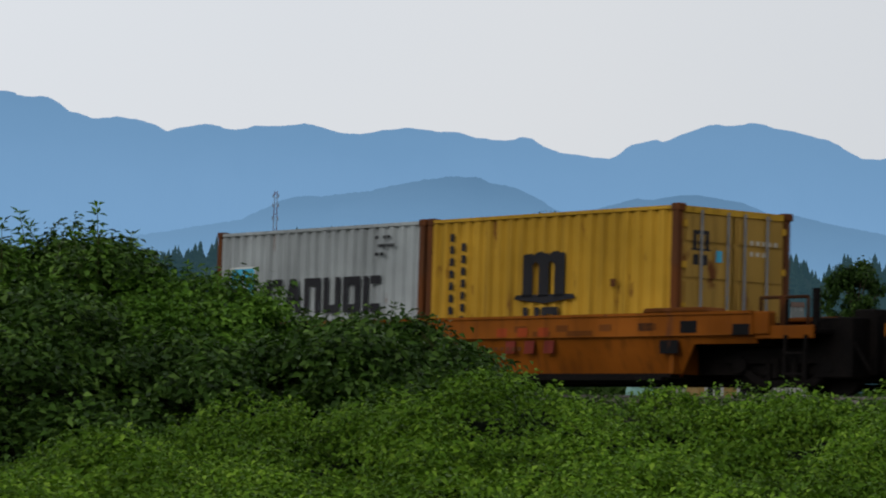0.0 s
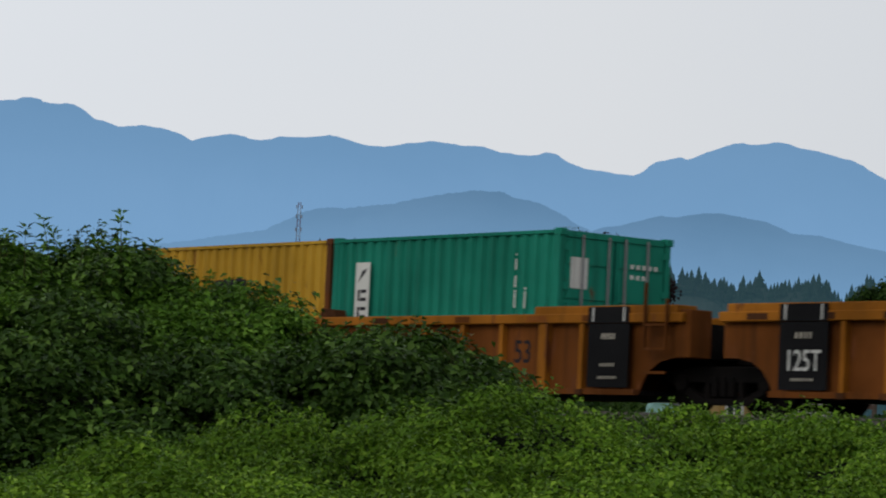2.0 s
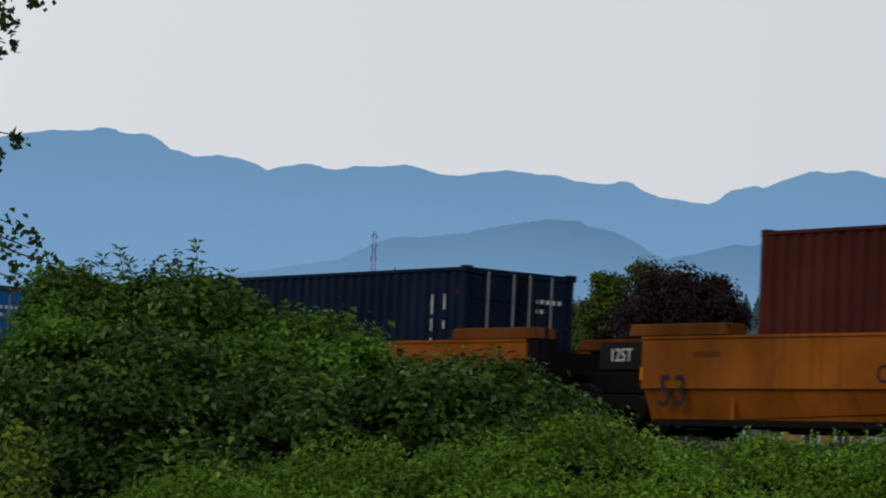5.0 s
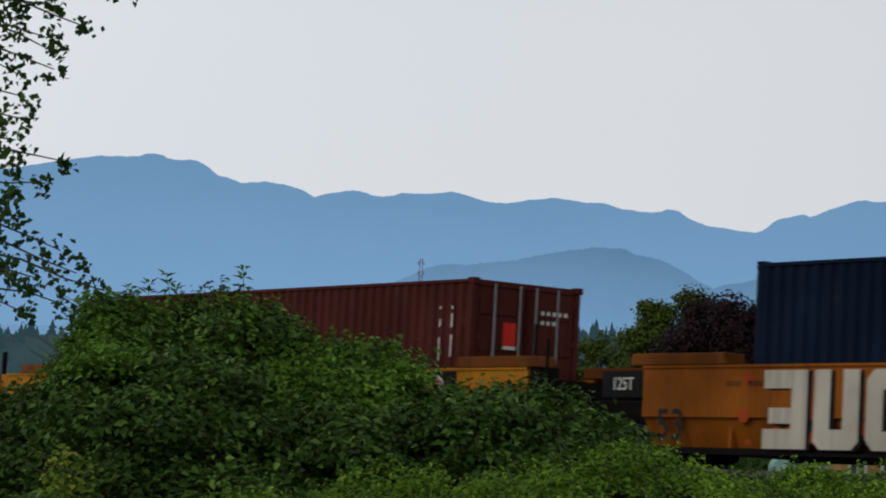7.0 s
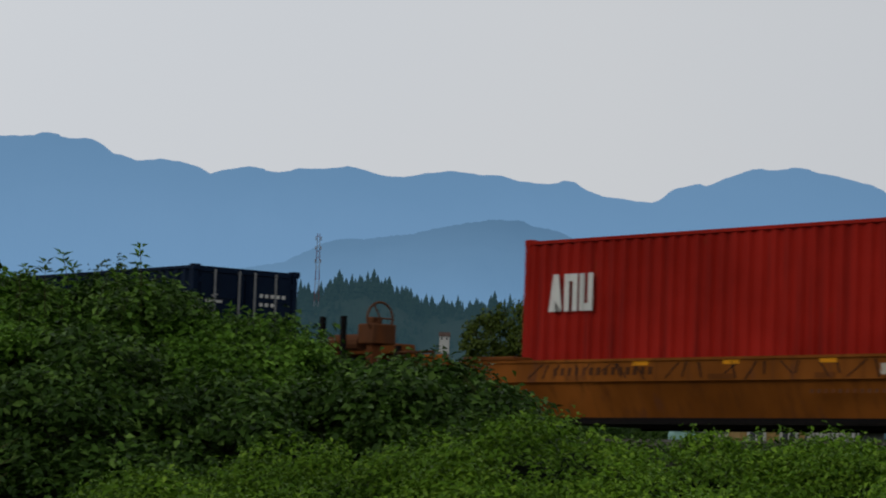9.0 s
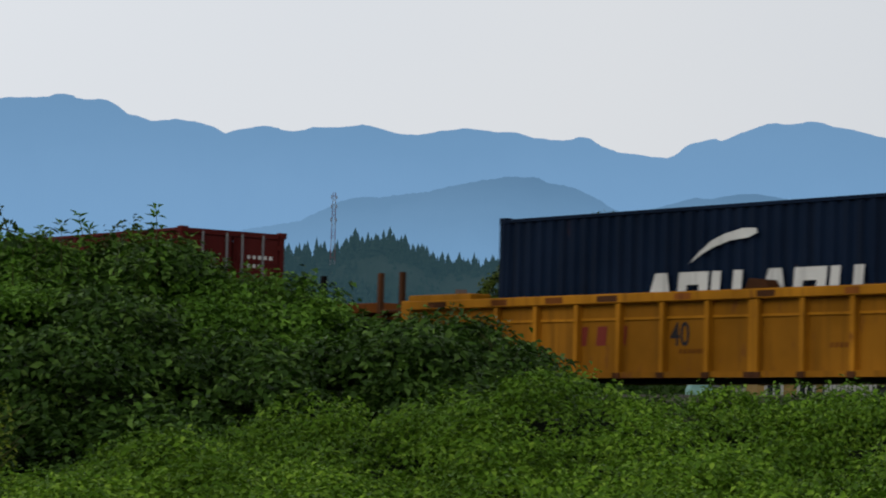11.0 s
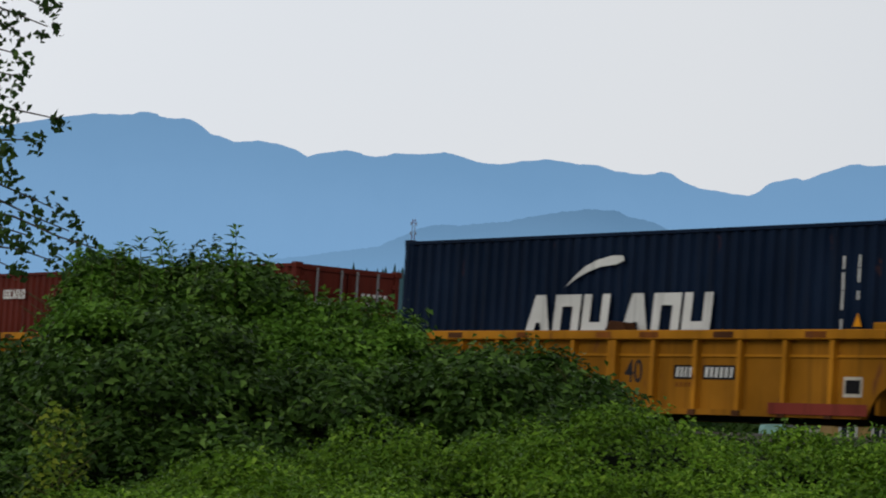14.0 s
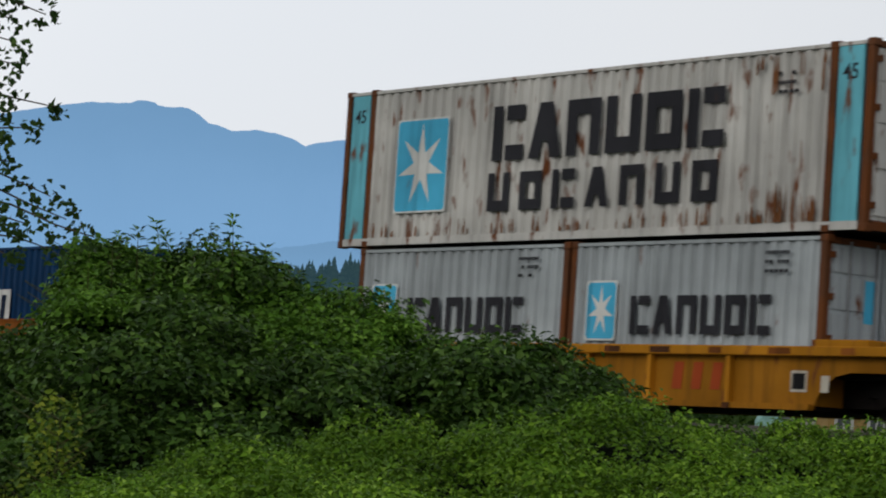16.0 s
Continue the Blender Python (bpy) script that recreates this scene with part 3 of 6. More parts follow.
def marks_plain(colour, blocks, xs, zs, end=True):
    def go(c, L, H):
        b = Bag()
        for x, z, w, h, n in blocks:
            ring_blocks(b, x, -0.0205, z, w, h, n, 0.14, 0.32)
        if blocks:
            part("name_block", b, M[colour], c, "white block lettering as plain shapes")
        tape(c, L, H, M["white"], L - 0.9, 0.6, H - 0.5)
        tape(c, L, H, M["white"], L - 0.55, 1.5, H - 0.5)
        part("warning_mark", Bag().box(L - 0.65, L - 0.5, -0.022, -0.018, 1.0, 1.2), M["signal"], c, "orange sticker")
        door_bars(c, L, H, M["white"])
        if end:
            k = Bag()
            for i in range(3):
                k.box(L - 0.003, L + 0.001, 0.32 + i * 0.2, 0.45 + i * 0.2, 1.64, 1.88)
            part("door_name_block", k, M["white"], c)
    return go


def marks_dots(c, L, H):
    b = Bag()
    for r, k in ((0, 4), (1, 3)):
        for i in range(k):
            b.piece()
            star(b, 5.45 + i * 0.40 + r * 0.1, -0.0235, 1.84 - r * 0.42, 0.17)
    part("star_dot", b, M["white"], c, "seven white stars")
    marks_plain("white", [(0.7, 2.0, 1.0, 0.2, 7)], 0, 0)(c, L, H)


def marks_tall(c, L, H):
    b = Bag()
    for k, h in enumerate((0.62, 0.44, 0.5)):
        ring_blocks(b, 0.85, -0.0205, H - 1.15 - k * 0.6, 0.36, h, 1, 0, 0.3)
    part("name_block", b, M["white"], c, "three white blocks one below the other")
    marks_plain("white", [], 0, 0)(c, L, H)


# ---- well cars ----
def gusset(bag, x, w, y0, y1, z0, z1):
    bag.box(x - w / 2, x + w / 2, y0, y1, z0, z1)


def bogie(car, x, name="bogie"):
    """A three-piece freight truck: two side frames, a bolster, two wheelsets."""
    yc = WIDE / 2
    f = Bag()
    for y in (yc - 1.03, yc + 0.91):
        f.prism([(x - 1.3, 0.46), (x + 1.3, 0.46), (x + 1.26, 0.60), (x + 0.6, 0.70), (x - 0.6, 0.70), (x - 1.26, 0.60)], y, y + 0.12)
        f.prism([(x - 0.56, 0.12), (x + 0.56, 0.12), (x + 0.56, 0.23), (x - 0.56, 0.23)], y, y + 0.12)
        for q in (-1, 1):
            o = [(x + q * 1.16, 0.46), (x + q * 0.94, 0.46), (x + q * 0.44, 0.23), (x + q * 0.56, 0.12)]
            f.prism(o if q < 0 else o[::-1], y, y + 0.12)
            f.box(x + q * 0.36 - 0.05, x + q * 0.36 + 0.05, y, y + 0.12, 0.22, 0.48)
            f.tube((x + q * 0.89, y - 0.05, 0.445), (x + q * 0.89, y + 0.16, 0.445), 0.13, n=10)
        for k in (-0.18, 0, 0.18):
            f.tube((x + k, y + 0.02, 0.24), (x + k, y + 0.02, 0.55), 0.075, n=8)
    f.box(x - 0.2, x + 0.2, yc - 1.0, yc + 1.0, 0.42, 0.7)
    fr = part(name, f, M["steel"], car, "black greasy side frames and springs", 0.012)
    for dx in (-0.89, 0.89):
        for y in (yc - 0.79, yc + 0.66):
            w = Bag().tube((x + dx, y, 0.445), (x + dx, y + 0.13, 0.445), 0.445, n=24)
            w.tube((x + dx, y - 0.02, 0.445), (x + dx, y + 0.15, 0.445), 0.12, n=12)
            part("wheel", w, M["steel"], fr, "dark worn steel wheel")
        part("axle", Bag().tube((x + dx, yc - 1.0, 0.445), (x + dx, yc + 1.0, 0.445), 0.085, n=10), M["steel"], fr)


def brake_wheel(car, x, y, z):
    b = Bag()
    n = 18
    for i in range(n):
        a, c = 2 * math.pi * i / n, 2 * math.pi * (i + 1) / n
        b.tube((x, y + 0.28 * math.cos(a), z + 0.28 * math.sin(a)), (x, y + 0.28 * math.cos(c), z + 0.28 * math.sin(c)), 0.022, n=5)
    for i in range(3):
        a = 2 * math.pi * i / 3
        b.tube((x, y, z), (x, y + 0.28 * math.cos(a), z + 0.28 * math.sin(a)), 0.016, n=5)
    part("brake_wheel", b, M["frame_rust"], car, "rusty hand brake wheel")


def well_car(mid, kind, left, right, mat, label, marks=None, frame=None, gear=None, chord=None):
    """A well car body, centre at x = 0. kind: ribbed or smooth. left, right: 'shared' ends sit on a bogie between two bodies, 'free' ends carry
    their own bogie and coupler. frame: (half length of the well's floor, height of the side, half length at a shared end, at a free end)."""
    car = thing("well_car", label, "rail car", "well cars of the train", mid)
    floor_half, top, shared, free, low_half = frame
    yo, W = -0.30, WIDE
    chord = chord or mat
    fold = 0.77 if top > 1.3 else 0.86
    reach = {"shared": shared, "free": free}
    xl, xr = -reach[left], reach[right]
    # where the lower side ends and how it rises over the wheels
    short = kind == "ribbed" and top > 1.3 and free < 10
    bl = -((5.82 if short else low_half) if left == "shared" else floor_half)
    br = (6.68 if short else low_half) if right == "shared" else floor_half
    arch = 0.8
    cut = 1.6 if kind == "ribbed" and free > 11 else 1.3
    sl = xl if left == "shared" else xl + cut
    sr = xr if right == "shared" else xr - cut

    def lower(x, s, kind_end):
        if kind == "smooth" and kind_end == "shared":
            return [(x, 0.25)]
        if kind == "smooth":
            return [(x, 0.25), (x + s * 0.55, 0.62), (x + s * 1.05, 0.86)] if top > 1.3 else [(x, 0.25), (x + s * 0.5, 0.74)]
        return [(x, 0.25), (x + s * 0.08, 0.42), (x + s * 0.22, 0.6), (x + s * 0.45, 0.74), (x + s * 0.75, arch)]

    low = list(reversed(lower(bl, -1, left))) + lower(br, 1, right)
    lz = low[0][1] if left == "free" or kind == "ribbed" else 0.25
    rz = low[-1][1] if right == "free" or kind == "ribbed" else 0.25
    for y, t in ((yo, 0.03), (W - yo - 0.03, 0.03)):
        ol = [(sl, lz)] + low + [(sr, rz), (sr, top - 0.02), (sl, top - 0.02)]
        b = Bag().prism(ol, y, y + t)
        if kind == "smooth":
            oy = -0.06 if y < 0 else 0.06
            b = Bag()
            seg = [(sl, fold), (sr, fold), (sr, top), (sl, top)]
            b.prism(seg, min(y, y + oy), max(y, y + oy) + t)
            lo = [(sl, lz)] + low + [(sr, rz), (sr, fold), (sl, fold)]
            lo = [p for i, p in enumerate(lo) if i == 0 or p != lo[i - 1]]
            k0 = len(b.v)
            b.prism(lo, y, y + t)
            tilt = 0.42 if y < 0 else -0.42
            b.v[k0:] = [(px, py + tilt * (fold - pz), pz) for px, py, pz in b.v[k0:]]
        # ribbed cars: sheet colour is darker than chords and ribs, as painted recess shade
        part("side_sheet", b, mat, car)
        oy = y - 0.14 if y < 0 else y + t
        if kind == "ribbed":
            part("top_chord", Bag().box(sl, sr, oy if y < 0 else y, oy + 0.14 + t if y < 0 else y + t + 0.14, top - 0.15, top), chord, car, bevel=0.015)
            part("bottom_chord", Bag().box(bl, br, oy + 0.04 if y < 0 else y, oy + 0.14 if y < 0 else y + t + 0.1, 0.23, 0.32), mat, car)
            spots = [-6.25, -4.45, -2.65, -1.45, -0.2, 1.1, 2.65, 4.5, 6.25] if top < 1.3 else ([0.42 + i * 1.01 for i in range(-8, 9)] if free < 10 else [0.1 + q for q in (-7.05, -6.13, -5.1, -4.1, -3.1, -2.1, -0.7, 0.0, 0.7, 2.1, 3.1, 4.1, 5.1, 6.13, 7.05)])
            for x in spots:
                if not bl + 0.05 < x < br - 0.05:
                    continue
                w = 0.2 if abs(abs(x) - 6.1) < 0.3 or abs(x) < 0.5 else 0.09
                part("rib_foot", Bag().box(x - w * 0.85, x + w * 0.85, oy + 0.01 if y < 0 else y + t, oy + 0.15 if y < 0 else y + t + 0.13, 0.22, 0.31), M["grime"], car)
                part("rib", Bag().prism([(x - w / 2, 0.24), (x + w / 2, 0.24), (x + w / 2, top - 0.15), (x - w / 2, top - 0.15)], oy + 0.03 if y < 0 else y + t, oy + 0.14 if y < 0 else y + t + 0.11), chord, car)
        else:
            part("bottom_chord", Bag().box(bl + 0.1, br - 0.1, y - 0.05 if y < 0 else y, y + 0.05 if y < 0 else y + 0.1, 0.2, 0.25), M["steel"], car)
            part("top_lip", Bag().box(sl, sr, y - 0.09 if y < 0 else y, y + 0.04 if y < 0 else y + 0.12, top - 0.012, top + 0.03), mat, car)
    if kind == "ribbed":
        r_ = random.Random(int(mid * 10))
        x = sl + 0.6
        while x < sr - 0.8:
            w = r_.uniform(0.25, 0.5)
            part("rust_patch", Bag().box(x, x + w, yo - 0.143, yo - 0.139, top - 0.125, top - 0.03), M[r_.choice(("car_brown", "grime", "car_brown", "cross_rust"))], car)
            x += w + r_.uniform(0.7, 1.9)
        if top > 1.3:
            part("chord_bracket", Bag().prism([(0.2, top), (0.72, top), (0.66, top + 0.13), (0.3, top + 0.16)], yo - 0.1, yo + 0.15), M["grime"], car, "rusty lifting bracket", 0.01)
        if free < 10 and top > 1.3:
            part("stiffener", Bag().box(sl + 0.1, sr - 0.1, yo - 0.03, yo, 1.13, 1.17), chord, car)
    part("well_floor", Bag().box(-floor_half, floor_half, yo + 0.05, W - yo - 0.05, 0.24, 0.305), M["steel"], car)
    for s, style in ((-1, left), (1, right)):
        e = reach[style]
        in_ = 6.25
        a, b = sorted((s * (6.3 if top > 1.3 else 5.8), s * (((9.4 if style == "free" else 8.6) if top > 1.3 else 7.2) if kind == "smooth" else e - (0.0 if style == "shared" else 1.3))))
        if kind == "ribbed" and top < 1.3:
            a, b = sorted((s * 6.3, s * 7.5))
        if kind == "ribbed" and free > 11:
            a, b = sorted((s * 6.0, s * (9.3 if style == "shared" else 9.65)))
        hood = top + (0.1 if kind == "ribbed" or top < 1.3 else 0.2) + (0.02 if free > 11 else 0.0)
        dk = Bag().box(a, b, yo + 0.03, W - yo - 0.03, arch + 0.02, arch + 0.12)
        part("end_deck", dk, M["steel"], car)
        hb = Bag()
        for y0, y1 in ((yo - 0.11, yo + 0.32), (W - yo - 0.32, W - yo + 0.11)):
            o = [(a, top - 0.02), (b, top - 0.02), (b, hood), (a, hood)] if kind == "ribbed" else [(a, top + 0.03), (b, top + 0.03), (b - 0.06, hood), (a + 0.06, hood)]
            hb.piece().prism(o, y0, y1)
        # smooth cars: hoods in darker brown, their shade put into the paint
        part("end_hood", hb, chord if kind == "ribbed" else M["car_brown"], car, bevel=0.015)
        part("bulkhead", Bag().box(*sorted((s * (in_ + 0.02), s * (in_ + 0.1))), yo + 0.05, W - yo - 0.05, 0.3, top - 0.05), mat, car)
        # plate added across the body's end so the gap behind it stays dark
        xe = s * (e - (0.35 if style == "shared" else 1.45))
        part("dark_gap_plate", Bag().box(xe - 0.03, xe + 0.03, yo + 0.04, W - yo - 0.04, 0.82, top - 0.12), M["steel"], car, "black plate added to darken the gap")
        if style == "free":
            em = M["steel"]
            d0, d1 = sorted((s * (e - cut), s * (e - 0.15)))
            part("end_platform", Bag().box(d0, d1, yo + 0.1, W - yo - 0.1, 0.88, 0.95), em, car, bevel=0.01)
            for y in (yo, W - yo - 0.05):
                part("side_plate", Bag().box(d0, d1, y, y + 0.05, 0.80, 0.99), chord, car, bevel=0.01)
                post = Bag().box(*sorted((s * (e - cut - 0.02), s * (e - cut + 0.3))), y - 0.04, y + 0.14, 0.86, top + 0.02)
                part("end_post", post, chord, car, bevel=0.02)
            lad = Bag()
            lx = s * (e - 0.45)
            for x in (lx - 0.2, lx + 0.2):
                lad.box(x - 0.02, x + 0.02, yo - 0.05, yo - 0.01, 0.25, 0.85)
            for k in range(2):
                lad.box(lx - 0.2, lx + 0.2, yo - 0.05, yo - 0.02, 0.28 + k * 0.3, 0.31 + k * 0.3)
            part("ladder", lad, em, car)
            stakes = Bag()
            for x, h in ((s * (e - 0.2), 1.05 if top > 1.5 else 0.5), (s * (e - 0.82), 1.05 if top > 1.5 else 0.35)):
                stakes.piece().box(x - 0.045, x + 0.045, yo + 0.08, yo + 0.16, 0.95, 1.02 + h)
            part("stake", stakes, em if kind == "smooth" else M["grime"], car)
            rail = Bag()
            for x0, x1 in ((e - 0.3, e - 0.78), (e - 0.84, e - 1.25)):
                for x in (x0, x1):
                    rail.piece().tube((s * x, yo + 0.06, 0.95), (s * x, yo + 0.06, 1.40), 0.025, n=6)
                rail.piece().tube((s * x0, yo + 0.06, 1.40), (s * x1, yo + 0.06, 1.40), 0.025, n=6)
            part("hand_rail", rail, M["grime"], car)
            gearbox = Bag().box(*sorted((s * (e - 0.5), s * (e + 0.2))), 0.15, W - 0.15, 0.25, 1.12).box(*sorted((s * (e - 0.1), s * (e + 0.34))), 0.5, W - 0.5, 0.3, 1.25)
            for k in range(4):
                yh = 0.3 + k * 0.5
                gearbox.tube((s * (e - 0.2), yh, 1.15), (s * (e + 0.2), yh - 0.1, 0.75), 0.035, n=6).tube((s * (e + 0.2), yh - 0.1, 0.75), (s * (e + 0.42), yh, 0.35), 0.035, n=6)
            part("draft_gear", gearbox, em, car, "black greasy draft gear with hoses", 0.03)
            px = s * (e - (2.3 if s < 0 else 0.35))
            if gear and gear[0] == s:
                post = Bag()
                post.box(px - 0.09, px + 0.09, 0.5, 0.72, 1.0, 2.1).box(px - 0.24, px + 0.2, 0.42, 0.95, 1.62, 1.98)
                part("brake_stand", post, gear[1], car, "brake stand and gear box", 0.02)
                part("brake_cylinder", Bag().tube((px - s * 1.2, 0.6, 1.66), (px - s * 0.3, 0.6, 1.66), 0.15, n=12), M["frame_rust"], car, "rusty brake cylinder")
                brake_wheel(car, px + s * 0.14, 0.62, 2.08)
            part("draft_sill", Bag().box(*sorted((s * (e - 4.0), s * (e + 0.1))), WIDE / 2 - 0.95, WIDE / 2 + 0.95, 0.30, 0.88), M["steel"], car, "black greasy draft sill")
            part("brake_rigging", Bag().box(*sorted((s * (e - 2.9), s * (e - 1.2))), 0.0, 0.5, 0.72, 0.95), M["steel"], car)
            cp = Bag().box(*sorted((s * (e - 0.3), s * (e + 1.25))), WIDE / 2 - 0.09, WIDE / 2 + 0.09, 0.72, 0.92)
            cp.box(*sorted((s * (e + 0.95), s * (e + 1.45))), WIDE / 2 - 0.2, WIDE / 2 + 0.16, 0.56, 1.0)
            cp.box(*sorted((s * (e - 0.1), s * (e + 0.35))), WIDE / 2 - 0.6, WIDE / 2 + 0.5, 0.35, 0.86)
            part("coupler", cp, M["steel"], car, bevel=0.02)
            bogie(car, s * (e - 1.15))
        elif s < 0 and kind == "smooth":
            part("end_board", Bag().box(-e - 1.05, -e - 0.02, yo - 0.04, yo + 0.02, 1.08, 1.5), M["black"], car, "black board beside the ladder")
            digits("125T", 0.2, -e - 0.8, yo - 0.046, 1.2, M["white"], car, spread=0.9)
            part("end_post", Bag().box(-e - 0.5, -e - 0.2, 0.1, 0.4, 0.8, 1.5), M["steel"], car)
        elif s > 0:
            bogie(car, shared + (0.7 if short else 0.3 if kind == "ribbed" else 1.45))
            part("joint", Bag().box(e - 0.4, e + (0.9 if kind == "ribbed" else 2.9), WIDE / 2 - 0.3, WIDE / 2 + 0.3, 0.75, 1.1), M["steel"], car, bevel=0.02)
            sb = Bag()
            for y in (yo, W - yo - 0.4):
                sb.piece().box(e + (-0.22 if kind == "ribbed" else 0.02), e + (0.1 if kind == "ribbed" else 0.28), y - (0.05 if y < 0 else 0.0), y + 0.4, 0.8, top + 0.05)
            part("end_bracket", sb, mat if kind == "ribbed" else M["steel"], car, bevel=0.015)
            st = Bag()
            l0, l1, ly = (e - 0.78, e - 0.26, yo - 0.21) if kind == "ribbed" else (e + 0.12, e + 0.5, yo - 0.06)
            for k in range(3):
                st.box(l0, l1, ly, ly + 0.04, 0.55 + k * 0.36, 0.59 + k * 0.36)
            for x in (l0, l1 - 0.04):
                st.box(x, x + 0.04, ly, ly + 0.04, 0.95 if kind == "ribbed" else 0.5, top + (0.75 if x == l0 else 0.5) - (0.3 if kind == "ribbed" else 0.0))
            part("ladder", st, mat if kind == "ribbed" else M["steel"], car)
    if marks:
        marks(car, sl, sr, top, yo)
    return car


def bars(car, x, z, w, h, n, mat, y, name="code_bar"):
    b = Bag()
    st = w / n
    for i in range(n):
        b.piece()
        k = 0.12 * h
        b.prism([(x + (i + 0.12) * st, z), (x + (i + 0.62) * st, z), (x + (i + 0.62) * st + k, z + h), (x + (i + 0.12) * st + k, z + h)], y - 0.004, y)
    return part(name, b, mat, car, "reporting mark turned to plain bars")


def patch(car, x0, x1, z0, z1, mat, y, name, label=""):
    return part(name, Bag().box(x0, x1, y - 0.003, y, z0, z1), mat, car, label)


def car_marks(style):
    def go(car, sl, sr, top, yo):
        ys = yo - 0.064 if style.startswith("s") else yo - 0.004
        if style.startswith("s"):
            yl = yo - 0.003
            for i in range(5):
                a = random.uniform(sl + 1, sr - 2)
                patch(car, a, a + random.uniform(0.3, 0.7), top - 0.3, top - 0.22, M["car_brown"], ys, "faded_patch")
            bars(car, 0.5 + random.uniform(-1, 1), top - 0.52, 1.7, 0.06, 12, M["frame_rust"], ys)
        if style == "s53r":
            patch(car, 1.35, 4.0, 0.82, 1.22, M["black"], ys, "number_board", "black board")
            bars(car, 1.5, 0.89, 2.35, 0.26, 10, M["white"], ys - 0.004)
            patch(car, 6.6, 7.0, 0.9, 1.1, M["black"], ys, "data_board")
        elif style == "s53":
            patch(car, -5.35, -2.15, 0.82, 1.22, M["black"], ys, "number_board", "black board")
            bars(car, -5.2, 0.89, 2.9, 0.26, 10, M["white"], ys - 0.004)
            digits("B", 0.26, -1.7, ys - 0.003, 0.88, M["ink"], car)
            digits("53", 0.44, -8.2, yo - 0.07, 0.52, M["black"], car)
        elif style == "s53mid":
            digits("C", 0.26, -3.2, ys - 0.003, 0.86, M["ink"], car)
            digits("53", 0.48, sl + 0.4, yo - 0.07, 0.5, M["ink"], car)
            patch(car, sl - 0.02, sl + 0.02, 0.9, 1.1, M["signal"], ys, "reflector")
            patch(car, 2.0, 3.6, 0.95, 1.2, M["car_brown"], ys, "faded_patch")
        elif style == "s_pink":
            patch(car, -4.5, -1.55, 0.84, 1.16, M["black"], ys, "number_board", "black board")
            digits("A", 0.26, -1.15, ys - 0.003, 0.9, M["ink"], car)
            bars(car, 0.1, 0.9, 1.2, 0.05, 9, M["frame_rust"], ys)
            bars(car, -4.35, 0.90, 2.7, 0.22, 10, M["white"], ys - 0.004)
            random.seed(5)
            x = 1.45
            k = 0
            patch(car, 1.5, 6.3, 0.80, top - 0.03, M["black"], ys, "graffiti_ground", "dark sprayed ground")
            def blob(cx, cz, rx, rz, lean, wob, n=14, grow=0.0):
                """A wavy closed outline, kept on the side of the car."""
                o = []
                for q in range(n):
                    a = 2 * math.pi * q / n
                    k_ = 1 + wob[q % len(wob)]
                    zz = min(top - 0.035, max(0.265, cz + (rz * k_ + grow) * math.sin(a)))
                    o.append((cx + (rx * k_ + grow) * math.cos(a) + lean * (zz - cz), zz))
                return o

            while x < 6.0:
                w = random.uniform(0.42, 0.72) if k else 0.95
                lean, cz = random.uniform(-0.35, 0.35) if k else 0.0, 0.86 + random.uniform(-0.07, 0.07)
                wob = [random.uniform(-0.22, 0.28) for _ in range(7)]
                rz = 0.56 if k else 0.5
                lift = 0.0006 * (k % 3)
                for grow, mt, yy in ((0.065, "black", 0.004), (0.03, "white", 0.007), (0.0, "pink", 0.010)):
                    part("graffiti_shape", Bag().prism(blob(x + w / 2, cz, w * 0.48, rz, lean, wob, 14, grow), ys - yy - lift - 0.002, ys - yy - lift), M[mt], car, "sprayed pink and white shape")
                for q in range(3):
                    ax, az = x + w * random.uniform(0.3, 0.7), cz + random.uniform(-0.32, 0.36)
                    wb = [random.uniform(-0.4, 0.5) for _ in range(5)]
                    part("graffiti_line", Bag().prism(blob(ax, az, random.uniform(0.05, 0.13), random.uniform(0.08, 0.24), random.uniform(-0.8, 0.8), wb, 10), ys - 0.0155 - 0.0006 * q, ys - 0.0135), M[("rose", "rose", "black")[q]], car, "dark sprayed stroke")
                x += w * 0.84
                k += 1
            part("graffiti_shape", Bag().prism([(0.62, 0.84), (1.7, 0.74), (1.5, 0.28), (0.8, 0.28)], ys - 0.005, ys - 0.002), M["white"], car)
            part("graffiti_shape", Bag().prism([(0.74, 0.76), (1.55, 0.68), (1.42, 0.31), (0.88, 0.31)], ys - 0.009, ys - 0.006), M["rose"], car)
        elif style == "s_block":
            digits("53", 0.48, sl + 0.35, yo - 0.07, 0.42, M["ink"], car)
            random.seed(8)
            for i in range(60):
                a, z = random.uniform(sl + 1.2, sr - 1.5), random.uniform(0.3, top - 0.15)
                r = random.uniform(0.05, 0.16)
                o = [(a + r * math.cos(k * 1.05 + i), z + r * random.uniform(0.6, 1) * math.sin(k * 1.05 + i)) for k in range(6)]
                if min(q for _, q in o) > 0.27 and max(q for _, q in o) < top - 0.03:
                    part("red_splash", Bag().prism(o, ys - 0.003, ys), M["faded_red"], car)
            z0, z1, m, st = 0.30, top - 0.06, 0.78, 0.34
            forms = []
